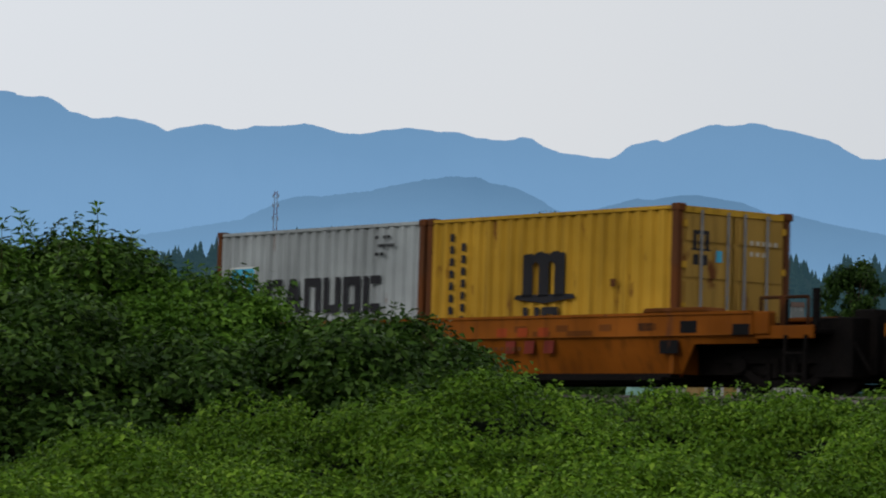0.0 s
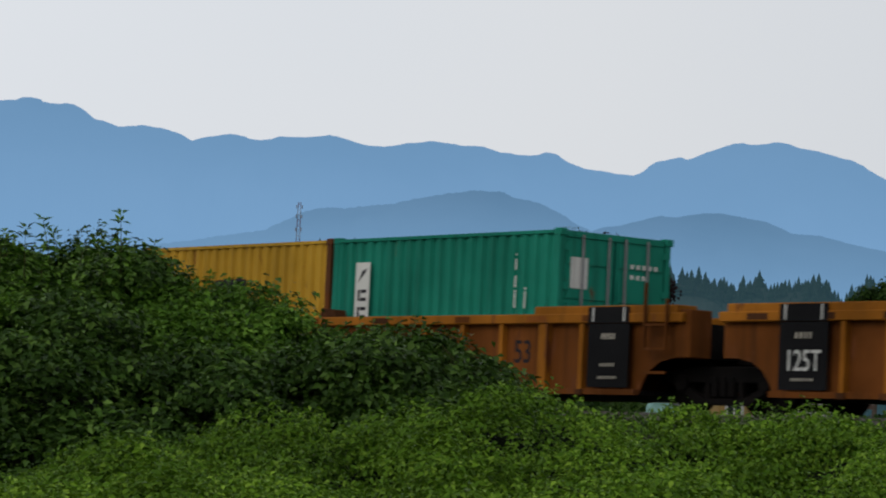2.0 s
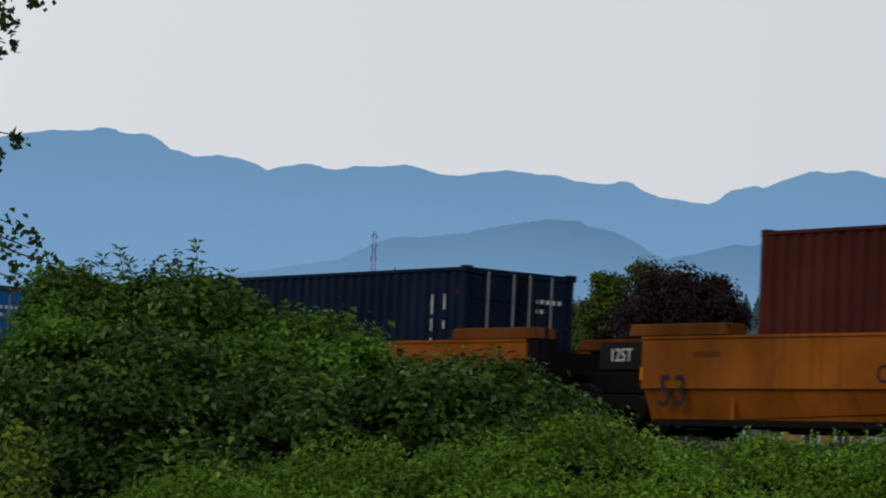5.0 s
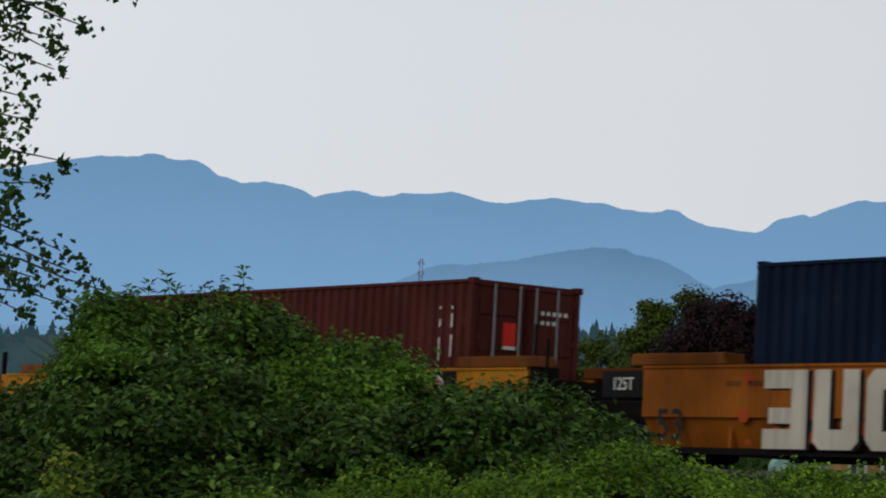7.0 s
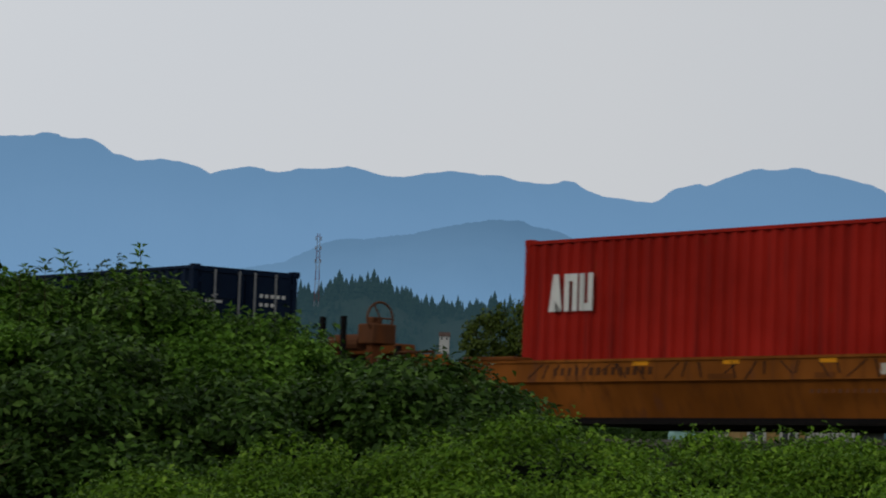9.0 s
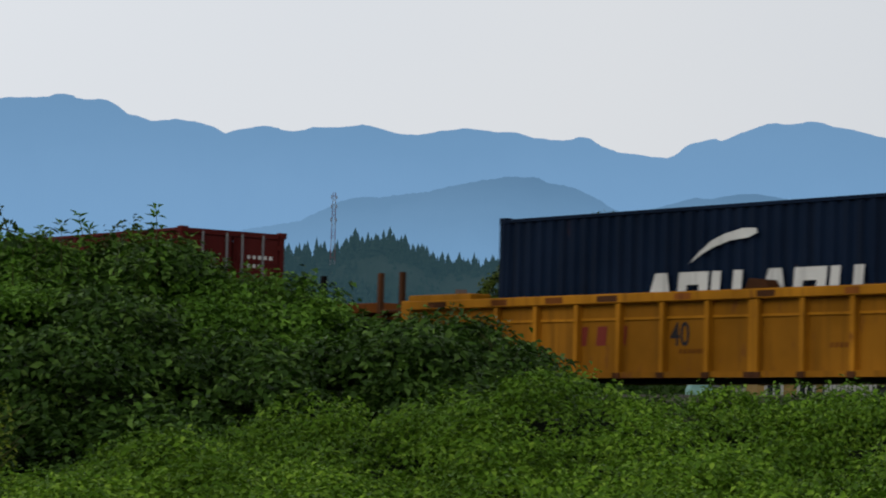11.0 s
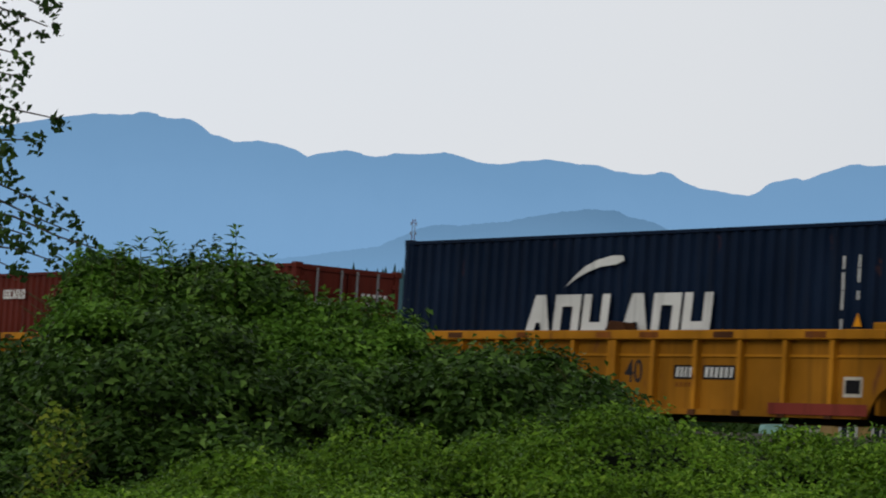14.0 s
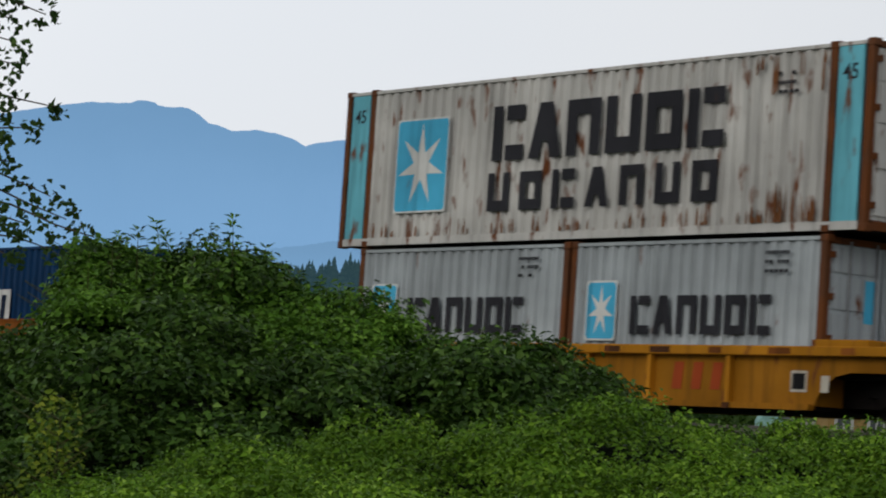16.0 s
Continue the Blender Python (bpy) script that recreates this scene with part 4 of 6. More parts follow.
            for p, kind_ in ((-5.45, 0), (-4.35, 1), (-3.25, 2), (-2.1, 1), (-0.9, 0), (0.25, 2)):
                q = p + 0.95
                forms.append([[(p, z1), (q, z1), (q, z0), (p, z0), (p, z0 + 0.3), (q - st, z0 + 0.3), (q - st, m - 0.1), (p + 0.12, m - 0.1), (p + 0.12, m + 0.14), (q - st, m + 0.14), (q - st, z1 - 0.28), (p, z1 - 0.28)],
                              [(p, z1), (p, z0 + 0.12), (p + 0.14, z0), (q - 0.14, z0), (q, z0 + 0.12), (q, z1), (q - st, z1), (q - st, z0 + 0.3), (p + st, z0 + 0.3), (p + st, z1)],
                              [(q, z1 - 0.3), (q, z1), (p + 0.15, z1), (p, z1 - 0.15), (p, z0 + 0.15), (p + 0.15, z0), (q, z0), (q, m), (q - 0.45, m), (q - 0.45, m - 0.18), (q - st, m - 0.18), (q - st, z0 + 0.28), (p + st, z0 + 0.28), (p + st, z1 - 0.3)]][kind_])
            forms.append([(2.0, z1), (2.0, m - 0.08), (2.32, m - 0.08), (2.38, z0), (2.78, z0), (2.78, m - 0.08), (3.02, m - 0.08), (3.02, m + 0.14), (2.95, z1), (2.62, z1), (2.62, m + 0.14), (2.32, m + 0.14), (2.32, z1)])
            forms.append([(3.06, z1), (3.42, z1), (3.72, 0.8), (4.0, z1), (4.38, z1), (4.0, z0), (3.52, z0)])
            forms.append([(4.42, z1), (5.42, z1), (5.42, z1 - 0.3), (5.1, z1 - 0.3), (5.1, z0 + 0.28), (5.48, z0 + 0.28), (5.48, z0), (4.45, z0), (4.45, z0 + 0.28), (4.76, z0 + 0.28), (4.76, z1 - 0.3), (4.42, z1 - 0.3)])
            for form in forms:
                part("graffiti_shadow", Bag().prism([(a + 0.09, z - 0.02) for a, z in form], ys - 0.008, ys - 0.005), M["black"], car)
                part("graffiti_shape", Bag().prism(form, ys - 0.012, ys - 0.009), M["cream"], car, "large pale painted block shape")
        elif style == "s_low":
            bars(car, 2.3, 0.88, 1.5, 0.14, 3, M["faded_red"], ys, "faded_red_block")
            bars(car, 2.45, 0.62, 1.4, 0.2, 3, M["dark_red"], yo - 0.004, "faded_red_block")
            patch(car, 6.1, 6.5, 0.6, 0.8, M["black"], yo - 0.004, "data_board", "small black data board")
            patch(car, 5.68, 6.0, 0.94, 1.06, M["grime"], ys, "data_board")
            patch(car, 7.7, 8.05, 0.86, 1.02, M["black"], ys, "data_board")
            for i in range(4):
                a = 2.8 + i * 1.0
                patch(car, a, a + 0.28, 0.95, 1.05, M["car_brown"], ys, "faded_patch")
            patch(car, 6.6, 6.95, 0.9, 1.08, M["black"], ys, "data_board")
        elif style == "s_tag":
            bars(car, -4.9, 0.96, 2.4, 0.12, 14, M["grime"], ys)
            random.seed(11)
            for i in range(30):
                a = -5.5 + i * 0.36 + random.uniform(-0.2, 0.2)
                z_, b_ = 0.86 + random.uniform(0, 0.1), a + random.uniform(-0.25, 0.4)
                o = [(a, z_), (a + 0.03, z_), (b_ + 0.03, 1.14), (b_, 1.14)]
                part("sprayed_line", Bag().prism(o, ys - 0.003, ys), M["black"], car, "thin black sprayed line")
            patch(car, 2.2, 4.2, 0.92, 1.08, M["cream"], ys, "faded_patch")
            for i in range(6):
                a = -3 + i * 2.0
                patch(car, a, a + 0.35, 1.1, 1.17, M["signal"], ys, "reflector")
        elif style == "s_board":
            digits("53", 0.48, -7.85, yo - 0.075, 0.46, M["black"], car, spread=0.95)
            patch(car, 1.95, 4.51, 0.66, 1.19, M["black"], ys - 0.001, "logo_board", "black board")
            patch(car, -4.95, -2.5, 0.78, 1.07, M["black"], ys - 0.001, "number_board", "black board")
            bars(car, -4.85, 0.83, 2.2, 0.19, 10, M["white"], ys - 0.004)
            lb = Bag()
            ring_blocks(lb, 2.15, ys - 0.006, 0.75, 2.15, 0.34, 3, 0.06, 0.36, 0.15)
            part("logo_block", lb, M["white"], car, "white block shapes")
            for a, b, z, h, m in ((-9.1, -8.2, 1.02, 0.11, "signal"), (-9.1, -8.95, 1.17, 0.2, "white"), (-7.85, -7.35, 1.12, 0.09, "cream"), (-5.4, -4.95, 1.02, 0.1, "signal"), (0.9, 1.5, 1.22, 0.1, "signal"),
                                  (2.1, 2.5, 1.38, 0.1, "signal"), (4.6, 5.2, 1.1, 0.1, "signal"), (6.95, 7.4, 1.14, 0.09, "signal"), (7.5, 7.95, 1.14, 0.1, "cream"), (8.35, 9.3, 1.14, 0.11, "signal"), (9.05, 9.25, 1.26, 0.2, "white")):
                patch(car, a, b, z, z + h, M[m], ys, "patch_strip")
            patch(car, 9.36, 9.96, 1.0, 1.42, M["white"], ys, "data_board")
            patch(car, 9.40, 9.92, 1.04, 1.38, M["black"], ys - 0.004, "data_board", "small black data board")
            for i in range(14):
                a = random.choice((-1, 1)) * random.uniform(6.2, 8.8)
                patch(car, a, a + random.uniform(0.15, 0.4), 1.28, 1.28 + random.uniform(0.06, 0.18), M["cross_rust"], ys, "worn_patch")
        elif style.startswith("r"):
            yb = yo - 0.004
            if style in ("r53", "r40"):
                for s, e in ((-1, sl), (1, sr)):
                    if abs(abs(e) - (9.45 if style == "r53" else 7.45)) > 0.02:
                        continue
                    a, b = ((-8.18, -7.22) if s < 0 else (7.34, 8.28)) if style == "r53" else ((-5.84, -4.6) if s < 0 else (5.35, 6.6))
                    patch(car, a, b, 0.34, top - 0.16, M["black"], yo - 0.125, "black_panel", "black stencil panel")
                    bars(car, a + 0.3, top - 0.4, b - a - 0.6, 0.09, 4, M["cream"], yo - 0.13, "code_bar")
                    if s < 0:
                        digits("125T" if style == "r53" else "1251", 0.3, a + 0.12, yo - 0.131, 0.62, M["white"], car, spread=0.8)
                    else:
                        bars(car, a + 0.3, 0.66, b - a - 0.6, 0.05, 6, M["cream"], yo - 0.13, "code_bar")
                    bars(car, a + 0.25, 0.47, b - a - 0.5, 0.04, 8, M["cream"], yo - 0.13, "code_bar")
                    if style == "r53":
                        patch(car, a, b, top - 0.15, top + 0.1, M["black"], yo - 0.142, "black_strap", "black band over the top chord")
                        for k in (a + 0.1, b - 0.13):
                            patch(car, k, k + 0.035, top - 0.13, top + 0.09, M["white"], yo - 0.146, "white_tick")
                    if style == "r40":
                        patch(car, a, b, top - 0.15, top + 0.002, M["black"], yo - 0.142, "black_strap", "black band over the top chord")
                        patch(car, *((-5.6, -3.4) if s < 0 else (4.2, 6.4)), 0.27, 0.46, M["dark_red"], yo - 0.142, "red_band", "dark red band")
                if style == "r53":
                    for a, b in ((1.2, 1.88), (2.06, 2.8)):
                        patch(car, a, b, 0.72, 0.98, M["grime"], yb, "worn_board", "worn dark number board")
                    patch(car, 1.9, 1.99, 0.72, 0.98, M["cream"], yo - 0.118, "faded_patch")
                last = style == "r40" and abs(sr - 7.45) > 0.02
                digits("53" if style == "r53" else "40", 0.36, 5.42 if style == "r53" else (0.66 if last else -1.5), yb, 0.72, M["ink"], car, spread=0.85)
                if last:
                    patch(car, 1.85, 2.34, 0.78, 1.0, M["black"], yb, "number_board", "black board")
                    patch(car, 2.54, 3.3, 0.78, 1.0, M["black"], yb, "number_board", "black board")
                    bars(car, 1.9, 0.81, 0.4, 0.16, 4, M["white"], yb - 0.004)
                    bars(car, 2.58, 0.81, 0.68, 0.16, 6, M["white"], yb - 0.004)
                    patch(car, 4.2, 6.3, 0.27, 0.44, M["dark_red"], yo - 0.142, "red_band", "dark red band")
                    patch(car, 5.65, 6.04, 0.55, 0.85, M["cream"], yb, "data_board")
                    patch(car, 5.69, 6.0, 0.60, 0.80, M["black"], yb - 0.004, "data_board")
                if style == "r40":
                    bars(car, -3.75, 0.74, 1.4, 0.3, 3, M["dark_red"], yb, "faded_red_block")
                    bars(car, -1.3, 0.6, 0.6, 0.07, 6, M["car_brown"], yb)
                    bars(car, 1.9, 0.66, 0.6, 0.07, 6, M["car_brown"], yb)
                    if not last:
                        patch(car, 3.82, 4.3, 0.78, 0.98, M["cream"], yb, "faded_patch")
            else:
                for a, b, k in ((-5.3, -4.52, 4), (-4.36, -2.85, 7)):
                    patch(car, a, b, 0.40, 0.66, M["black"], yb, "number_board", "black board")
                    bars(car, a + 0.08, 0.45, b - a - 0.14, 0.16, k, M["white"], yb - 0.004)
                digits("40", 0.30, -1.05, yb, 0.58, M["ink"], car)
                bars(car, 3.05, 0.5, 1.35, 0.42, 3, M["faded_red"], yb, "faded_red_block")
                bars(car, -2.2, 0.5, 0.6, 0.07, 5, M["car_brown"], yb)
                patch(car, 5.8, 6.15, 0.50, 0.82, M["cream"], yb, "data_board")
                patch(car, 5.84, 6.11, 0.54, 0.78, M["black"], yb - 0.004, "data_board", "small black data board")
                patch(car, 6.45, 6.62, 0.5, 0.75, M["cream"], yb, "faded_patch")
    return go


A53, B40 = (8.45, 1.48, 9.45, 11.4, 8.4), (6.15, 1.54, 7.45, 9.3, 6.42)
C53, D53, E53 = (8.1, 1.55, 8.3, 11.4, 8.25), (6.3, 1.18, 8.3, 9.4, 8.25), (7.95, 1.55, 8.3, 11.3, 8.25)
RB, SM = "rusty brown ribbed well car carrying containers", "orange smooth-sided well car carrying a container"
YL = "yellow ribbed well car with a black stencil panel"
# cars, in the order in which they pass
well_car(-38.80, "smooth", "free", "free", M["car_orange"], "orange smooth-sided single well car with faded red blocks", car_marks("s_low"), D53)
well_car(-16.93, "ribbed", "free", "shared", M["car_brown"], RB, car_marks("r53"), A53, chord=M["chord"])
well_car(2.86, "ribbed", "shared", "shared", M["car_brown"], RB, car_marks("r53"), A53, chord=M["chord"])
well_car(22.54, "ribbed", "shared", "free", M["car_brown"], RB, car_marks("r53"), A53, chord=M["chord"])
well_car(46.1, "smooth", "free", "shared", M["car_orange"], SM, car_marks("s53"), C53, (-1, M["frame_rust"]))
well_car(65.6, "smooth", "shared", "shared", M["car_orange"], SM, car_marks("s53mid"), C53)
well_car(85.1, "smooth", "shared", "free", M["car_orange"], SM, car_marks("s53mid"), C53)
well_car(109.2, "smooth", "free", "shared", M["car_yellow"], "yellow smooth-sided well car covered with pink graffiti", car_marks("s_pink"), C53)
well_car(128.8, "smooth", "shared", "shared", M["car_orange"], "orange smooth-sided well car with white block graffiti", car_marks("s_block"), C53)
well_car(148.4, "smooth", "shared", "free", M["car_orange"], SM, car_marks("s53r"), C53, (1, M["frame_rust"]))
well_car(170.4, "smooth", "free", "free", M["car_rust"], "dirty brown single well car with black sprayed lines", car_marks("s_tag"), D53)
well_car(192.2, "smooth", "free", "free", M["car_brown"], "rusty brown single well car", car_marks("s_low"), E53)
well_car(214.1, "ribbed", "free", "shared", M["shaded_yellow"], YL, car_marks("r40"), B40, None, M["car_yellow"])
well_car(229.6, "ribbed", "shared", "shared", M["shaded_yellow"], YL, car_marks("r40"), B40, None, M["car_yellow"])
well_car(245.1, "ribbed", "shared", "shared", M["shaded_yellow"], YL, car_marks("r40"), B40, None, M["car_yellow"])
well_car(260.7, "ribbed", "shared", "shared", M["shaded_yellow"], YL, car_marks("r40"), B40, None, M["car_yellow"])
well_car(276.3, "ribbed", "shared", "free", M["shaded_yellow"], YL, car_marks("r40"), B40, (1, M["dark_red"]), M["car_yellow"])
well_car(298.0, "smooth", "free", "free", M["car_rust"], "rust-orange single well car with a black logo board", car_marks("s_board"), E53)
well_car(319.9, "ribbed", "free", "free", M["shaded_yellow"], "yellow ribbed single well car under stacked containers", car_marks("r1"), D53, None, M["car_yellow"])

# containers in the wells
F20, F40, LOW, HIGH = 6.058, 12.192, 2.591, 2.896
container(-44.88, F20, LOW, M["grey"], "pale grey corrugated container with dark block lettering", frame_mat=M["frame_rust"], marks=marks_grey20(2))
YEL = "yellow corrugated container with a dark arched emblem"
for u in (-38.75, -23.07, -16.94, -3.26, 16.42):
    container(u, F20, LOW, M["yellow"], YEL, marks=marks_yellow, post_mat=M["frame_rust"], doors=M["door_yellow"])
container(2.87, F20, LOW, M["green"], "green corrugated container with a white name panel", marks=marks_green)
container(22.57, F20, LOW, M["navy"], "navy corrugated container with white lettering", marks=marks_swoosh())
container(40.06, F40, HIGH, M["skyblue"], "light blue corrugated container with a white plate", frame_mat=M["edge"], doors=M["door_blue"], marks=marks_panel)
container(59.5, F40, LOW, M["navy"], "navy corrugated container with a red cross mark",
          marks=lambda c, L, H: (part("cross_mark", Bag().prism([(0.75, 1.52), (1.0, 1.56), (1.95, 2.05), (1.7, 2.01)], -0.0235, -0.0205).prism([(0.75, 2.05), (1.0, 2.01), (1.95, 1.52), (1.7, 1.56)], -0.0275, -0.0245), M["cross_red"], c, "orange-red cross"),
                                 marks_plain("white", [(0.6, 0.98, 1.6, 0.26, 5)], 0, 0, False)(c, L, H)))
container(79.0, F40, HIGH, M["dark_maroon"], "plain red-brown corrugated container in a well", marks=marks_plain("white", [], 0, 0, False))
container(103.15, F40, HIGH, M["dark_maroon"], "red-brown corrugated container with orange stickers", marks=lambda c, L, H: (
    marks_plain("white", [], 0, 0, False)(c, L, H), part("door_plate", Bag().box(L - 0.003, L + 0.001, 0.72, 1.0, 1.75, 2.15), M["logo_red"], c, "red plate"),
    part("door_plate_bar", Bag().box(L - 0.002, L + 0.003, 0.72, 1.0, 1.68, 1.74), M["white"], c)))
for u in (122.65, 142.3):
    container(u, F40, HIGH, M["navy"], "navy corrugated container with white swoosh and lettering", marks=marks_swoosh())
container(164.27, F40, HIGH, M["red"], "bright red corrugated container with a white mark", marks=marks_plain("white", [(0.68, 1.70, 1.12, 0.60, 3)], 0, 0, False))
container(186.1, F40, HIGH, M["maroon"], "plain maroon corrugated container in a well", marks=marks_plain("white", [], 0, 0, False))
container(208.0, F40, LOW, M["navy"], "navy corrugated container with white swoosh and lettering", marks=marks_swoosh())
container(223.5, F40, HIGH, M["maroon"], "maroon corrugated container with white blocks", marks=marks_tall)
container(238.95, F40, LOW, M["blue"], "bright blue corrugated container with a white plate", marks=marks_panel)
container(254.6, F40, LOW, M["brick"], "red-brown corrugated container with seven white stars", marks=marks_dots)
container(270.28, F40, HIGH, M["navy"], "navy corrugated container with white swoosh and lettering", marks=marks_swoosh())
container(291.9, F40, HIGH, M["midblue"], "blue corrugated container with a white name panel", marks=marks_swoosh(panel=True))
for u in (313.8, 319.93):
    container(u, F20, LOW, M["grey"], "pale grey corrugated container with a blue star panel", frame_mat=M["frame_rust"], marks=marks_grey20(1))
container(313.8 - 0.762, 13.716, HIGH, M["white_rust"], "rust-streaked white container stacked on two grey ones", z=0.31 + LOW + 0.02, frame_mat=M["frame_rust"], post_in=0.762, marks=marks_45)


# ---- land ----
def at(X, d, Z):
    """A place d metres ahead, by its slopes to the side and up as seen from the eye."""
    return (X * d, d, EYE_Z + Z * d)


def profile(points, x):
    xs, zs = zip(*points)
    return np.interp(x, xs, zs)


def fbm(x, y, seed, octaves=4):
    """Smooth noise from -1 to 1 over arrays."""
    r = np.random.RandomState(seed)
    out, amp, tot = np.zeros_like(x, dtype=float), 1.0, 0.0
    for o in range(octaves):
        g = r.uniform(-1, 1, (256, 256))
        fx, fy = x * 2 ** o + r.uniform(0, 50), y * 2 ** o + r.uniform(0, 50)
        ix, iy = np.floor(fx).astype(int), np.floor(fy).astype(int)
        tx, ty = fx - ix, fy - iy
        tx, ty = tx * tx * (3 - 2 * tx), ty * ty * (3 - 2 * ty)
        i0, i1, j0, j1 = ix % 256, (ix + 1) % 256, iy % 256, (iy + 1) % 256
        out += amp * ((g[i0, j0] * (1 - tx) + g[i1, j0] * tx) * (1 - ty) + (g[i0, j1] * (1 - tx) + g[i1, j1] * tx) * ty)
        tot += amp
        amp *= 0.5
    return out / tot


def quick_mesh(name, verts, faces, material, smooth=False):
    """A mesh from arrays: verts (n, 3), faces (m, k)."""
    me = bpy.data.meshes.new(name)
    k = faces.shape[1]
    me.vertices.add(len(verts))
    me.vertices.foreach_set("co", np.ascontiguousarray(verts, dtype=np.float32).ravel())
    me.loops.add(faces.size)
    me.loops.foreach_set("vertex_index", np.ascontiguousarray(faces, dtype=np.int32).ravel())
    me.polygons.add(len(faces))
    me.polygons.foreach_set("loop_start", np.arange(0, faces.size, k, dtype=np.int32))
    me.polygons.foreach_set("loop_total", np.full(len(faces), k, dtype=np.int32))
    if smooth:
        me.polygons.foreach_set("use_smooth", np.ones(len(faces), dtype=bool))
    me.materials.append(material)
    me.update()
    return me


def sheet(name, P, material, smooth=True):
    """A grid of points (rows, columns, 3) as one sheet."""
    a, b = P.shape[:2]
    i = np.arange(a * b).reshape(a, b)
    f = np.stack([i[:-1, :-1], i[:-1, 1:], i[1:, 1:], i[1:, :-1]], -1).reshape(-1, 4)
    return new(name, quick_mesh(name, P.reshape(-1, 3), f, material, smooth))


g = 4900
ground = new("ground", Bag().add([(-g, -g, 0), (g, -g, 0), (g, g, 0), (-g, g, 0)], [(0, 1, 2, 3)]).mesh("ground", M["meadow"]))
tagged(ground, "flat rough grassland reaching the horizon", "ground", kind="structure")

RIDGE = [(-0.3000, 0.0980), (-0.2400, 0.1040), (-0.2100, 0.1080), (-0.1902, 0.1117), (-0.1777, 0.1142), (-0.1680, 0.1158), (-0.1603, 0.1158), (-0.1552, 0.1163), (-0.1527, 0.1172), (-0.1505, 0.1174), (-0.1466, 0.1169), (-0.1458, 0.1161), (-0.1431, 0.1158), (-0.1354, 0.1156), (-0.1328, 0.1146), (-0.1311, 0.1135), (-0.1278, 0.1109), (-0.1255, 0.1106), (-0.1197, 0.1087), (-0.1139, 0.1090), (-0.1117, 0.1094), (-0.1078, 0.1089), (-0.1024, 0.1082), (-0.0985, 0.1070), (-0.0946, 0.1048), (-0.0904, 0.1063), (-0.0851, 0.1073), (-0.0809, 0.1077), (-0.0765, 0.1071), (-0.0761, 0.1067), (-0.0713, 0.1064), (-0.0675, 0.1069), (-0.0650, 0.1078), (-0.0584, 0.1081), (-0.0526, 0.1086), (-0.0485, 0.1092), (-0.0456, 0.1087), (-0.0430, 0.1079), (-0.0353, 0.1062), (-0.0295, 0.1059), (-0.0257, 0.1065), (-0.0220, 0.1077), (-0.0172, 0.1080), (-0.0125, 0.1086), (-0.0086, 0.1082), (-0.0038, 0.1075)]
RIDGE += [(0.0038, 0.1076), (0.0068, 0.1068), (0.0097, 0.1059), (0.0135, 0.1055), (0.0192, 0.1052), (0.0231, 0.1057), (0.0249, 0.1064), (0.0288, 0.1061), (0.0307, 0.1048), (0.0333, 0.1032), (0.0385, 0.1016), (0.0433, 0.1012), (0.0510, 0.1002), (0.0548, 0.0998), (0.0571, 0.1005), (0.0586, 0.1015), (0.0604, 0.1035), (0.0623, 0.1048), (0.0660, 0.1059), (0.0689, 0.1066), (0.0712, 0.1067), (0.0727, 0.1060), (0.0746, 0.1065), (0.0793, 0.1088), (0.0849, 0.1110), (0.0887, 0.1122), (0.0915, 0.1125), (0.0944, 0.1119), (0.0973, 0.1125), (0.1020, 0.1133), (0.1049, 0.1133), (0.1072, 0.1131), (0.1101, 0.1120), (0.1174, 0.1108), (0.1232, 0.1092), (0.1290, 0.1081), (0.1322, 0.1069), (0.1338, 0.1056), (0.1402, 0.1023), (0.1466, 0.1020), (0.1557, 0.1046), (0.1900, 0.1080), (0.3000, 0.1000)]
HILL = [(-0.3000, 0.0500), (-0.1600, 0.0580), (-0.1043, 0.0690), (-0.0854, 0.0725), (-0.0682, 0.0758), (-0.0626, 0.0789), (-0.0570, 0.0819), (-0.0523, 0.0837), (-0.0476, 0.0844), (-0.0419, 0.0843), (-0.0343, 0.0857), (-0.0248, 0.0869), (-0.0173, 0.0891), (-0.0078, 0.0910), (-0.0002, 0.0922), (0.0055, 0.0927), (0.0112, 0.0924), (0.0151, 0.0910), (0.0228, 0.0897), (0.0287, 0.0871), (0.0326, 0.0853), (0.0365, 0.0827), (0.0404, 0.0813), (0.0600, 0.0720), (0.0900, 0.0580), (0.1200, 0.0450)]
HILL_R = [(0.0000, 0.0550), (0.0300, 0.0760), (0.0442, 0.0817), (0.0517, 0.0832), (0.0602, 0.0857), (0.0649, 0.0868), (0.0707, 0.0868), (0.0782, 0.0884), (0.0858, 0.0886), (0.0916, 0.0876), (0.0993, 0.0866), (0.1051, 0.0846), (0.1089, 0.0830), (0.1185, 0.0827), (0.1281, 0.0805), (0.1411, 0.0784), (0.1900, 0.0700), (0.3000, 0.0550)]
WOOD = [(-0.30, 0.054), (-0.14, 0.058), (-0.0915, 0.0640), (-0.0764, 0.0665), (-0.0649, 0.0675), (-0.0573, 0.0672), (-0.0517, 0.0705), (-0.0403, 0.0718), (-0.0344, 0.0702), (-0.0267, 0.0688), (-0.0189, 0.0645),
        (-0.0113, 0.0642), (-0.0037, 0.0650), (0.03, 0.064), (0.0716, 0.0672), (0.0839, 0.0677), (0.0888, 0.0652), (0.0944, 0.0673), (0.1096, 0.0672), (0.1191, 0.0679), (0.125, 0.0642), (0.1288, 0.0638), (0.1343, 0.0673), (0.15, 0.067), (0.20, 0.060), (0.30, 0.055)]


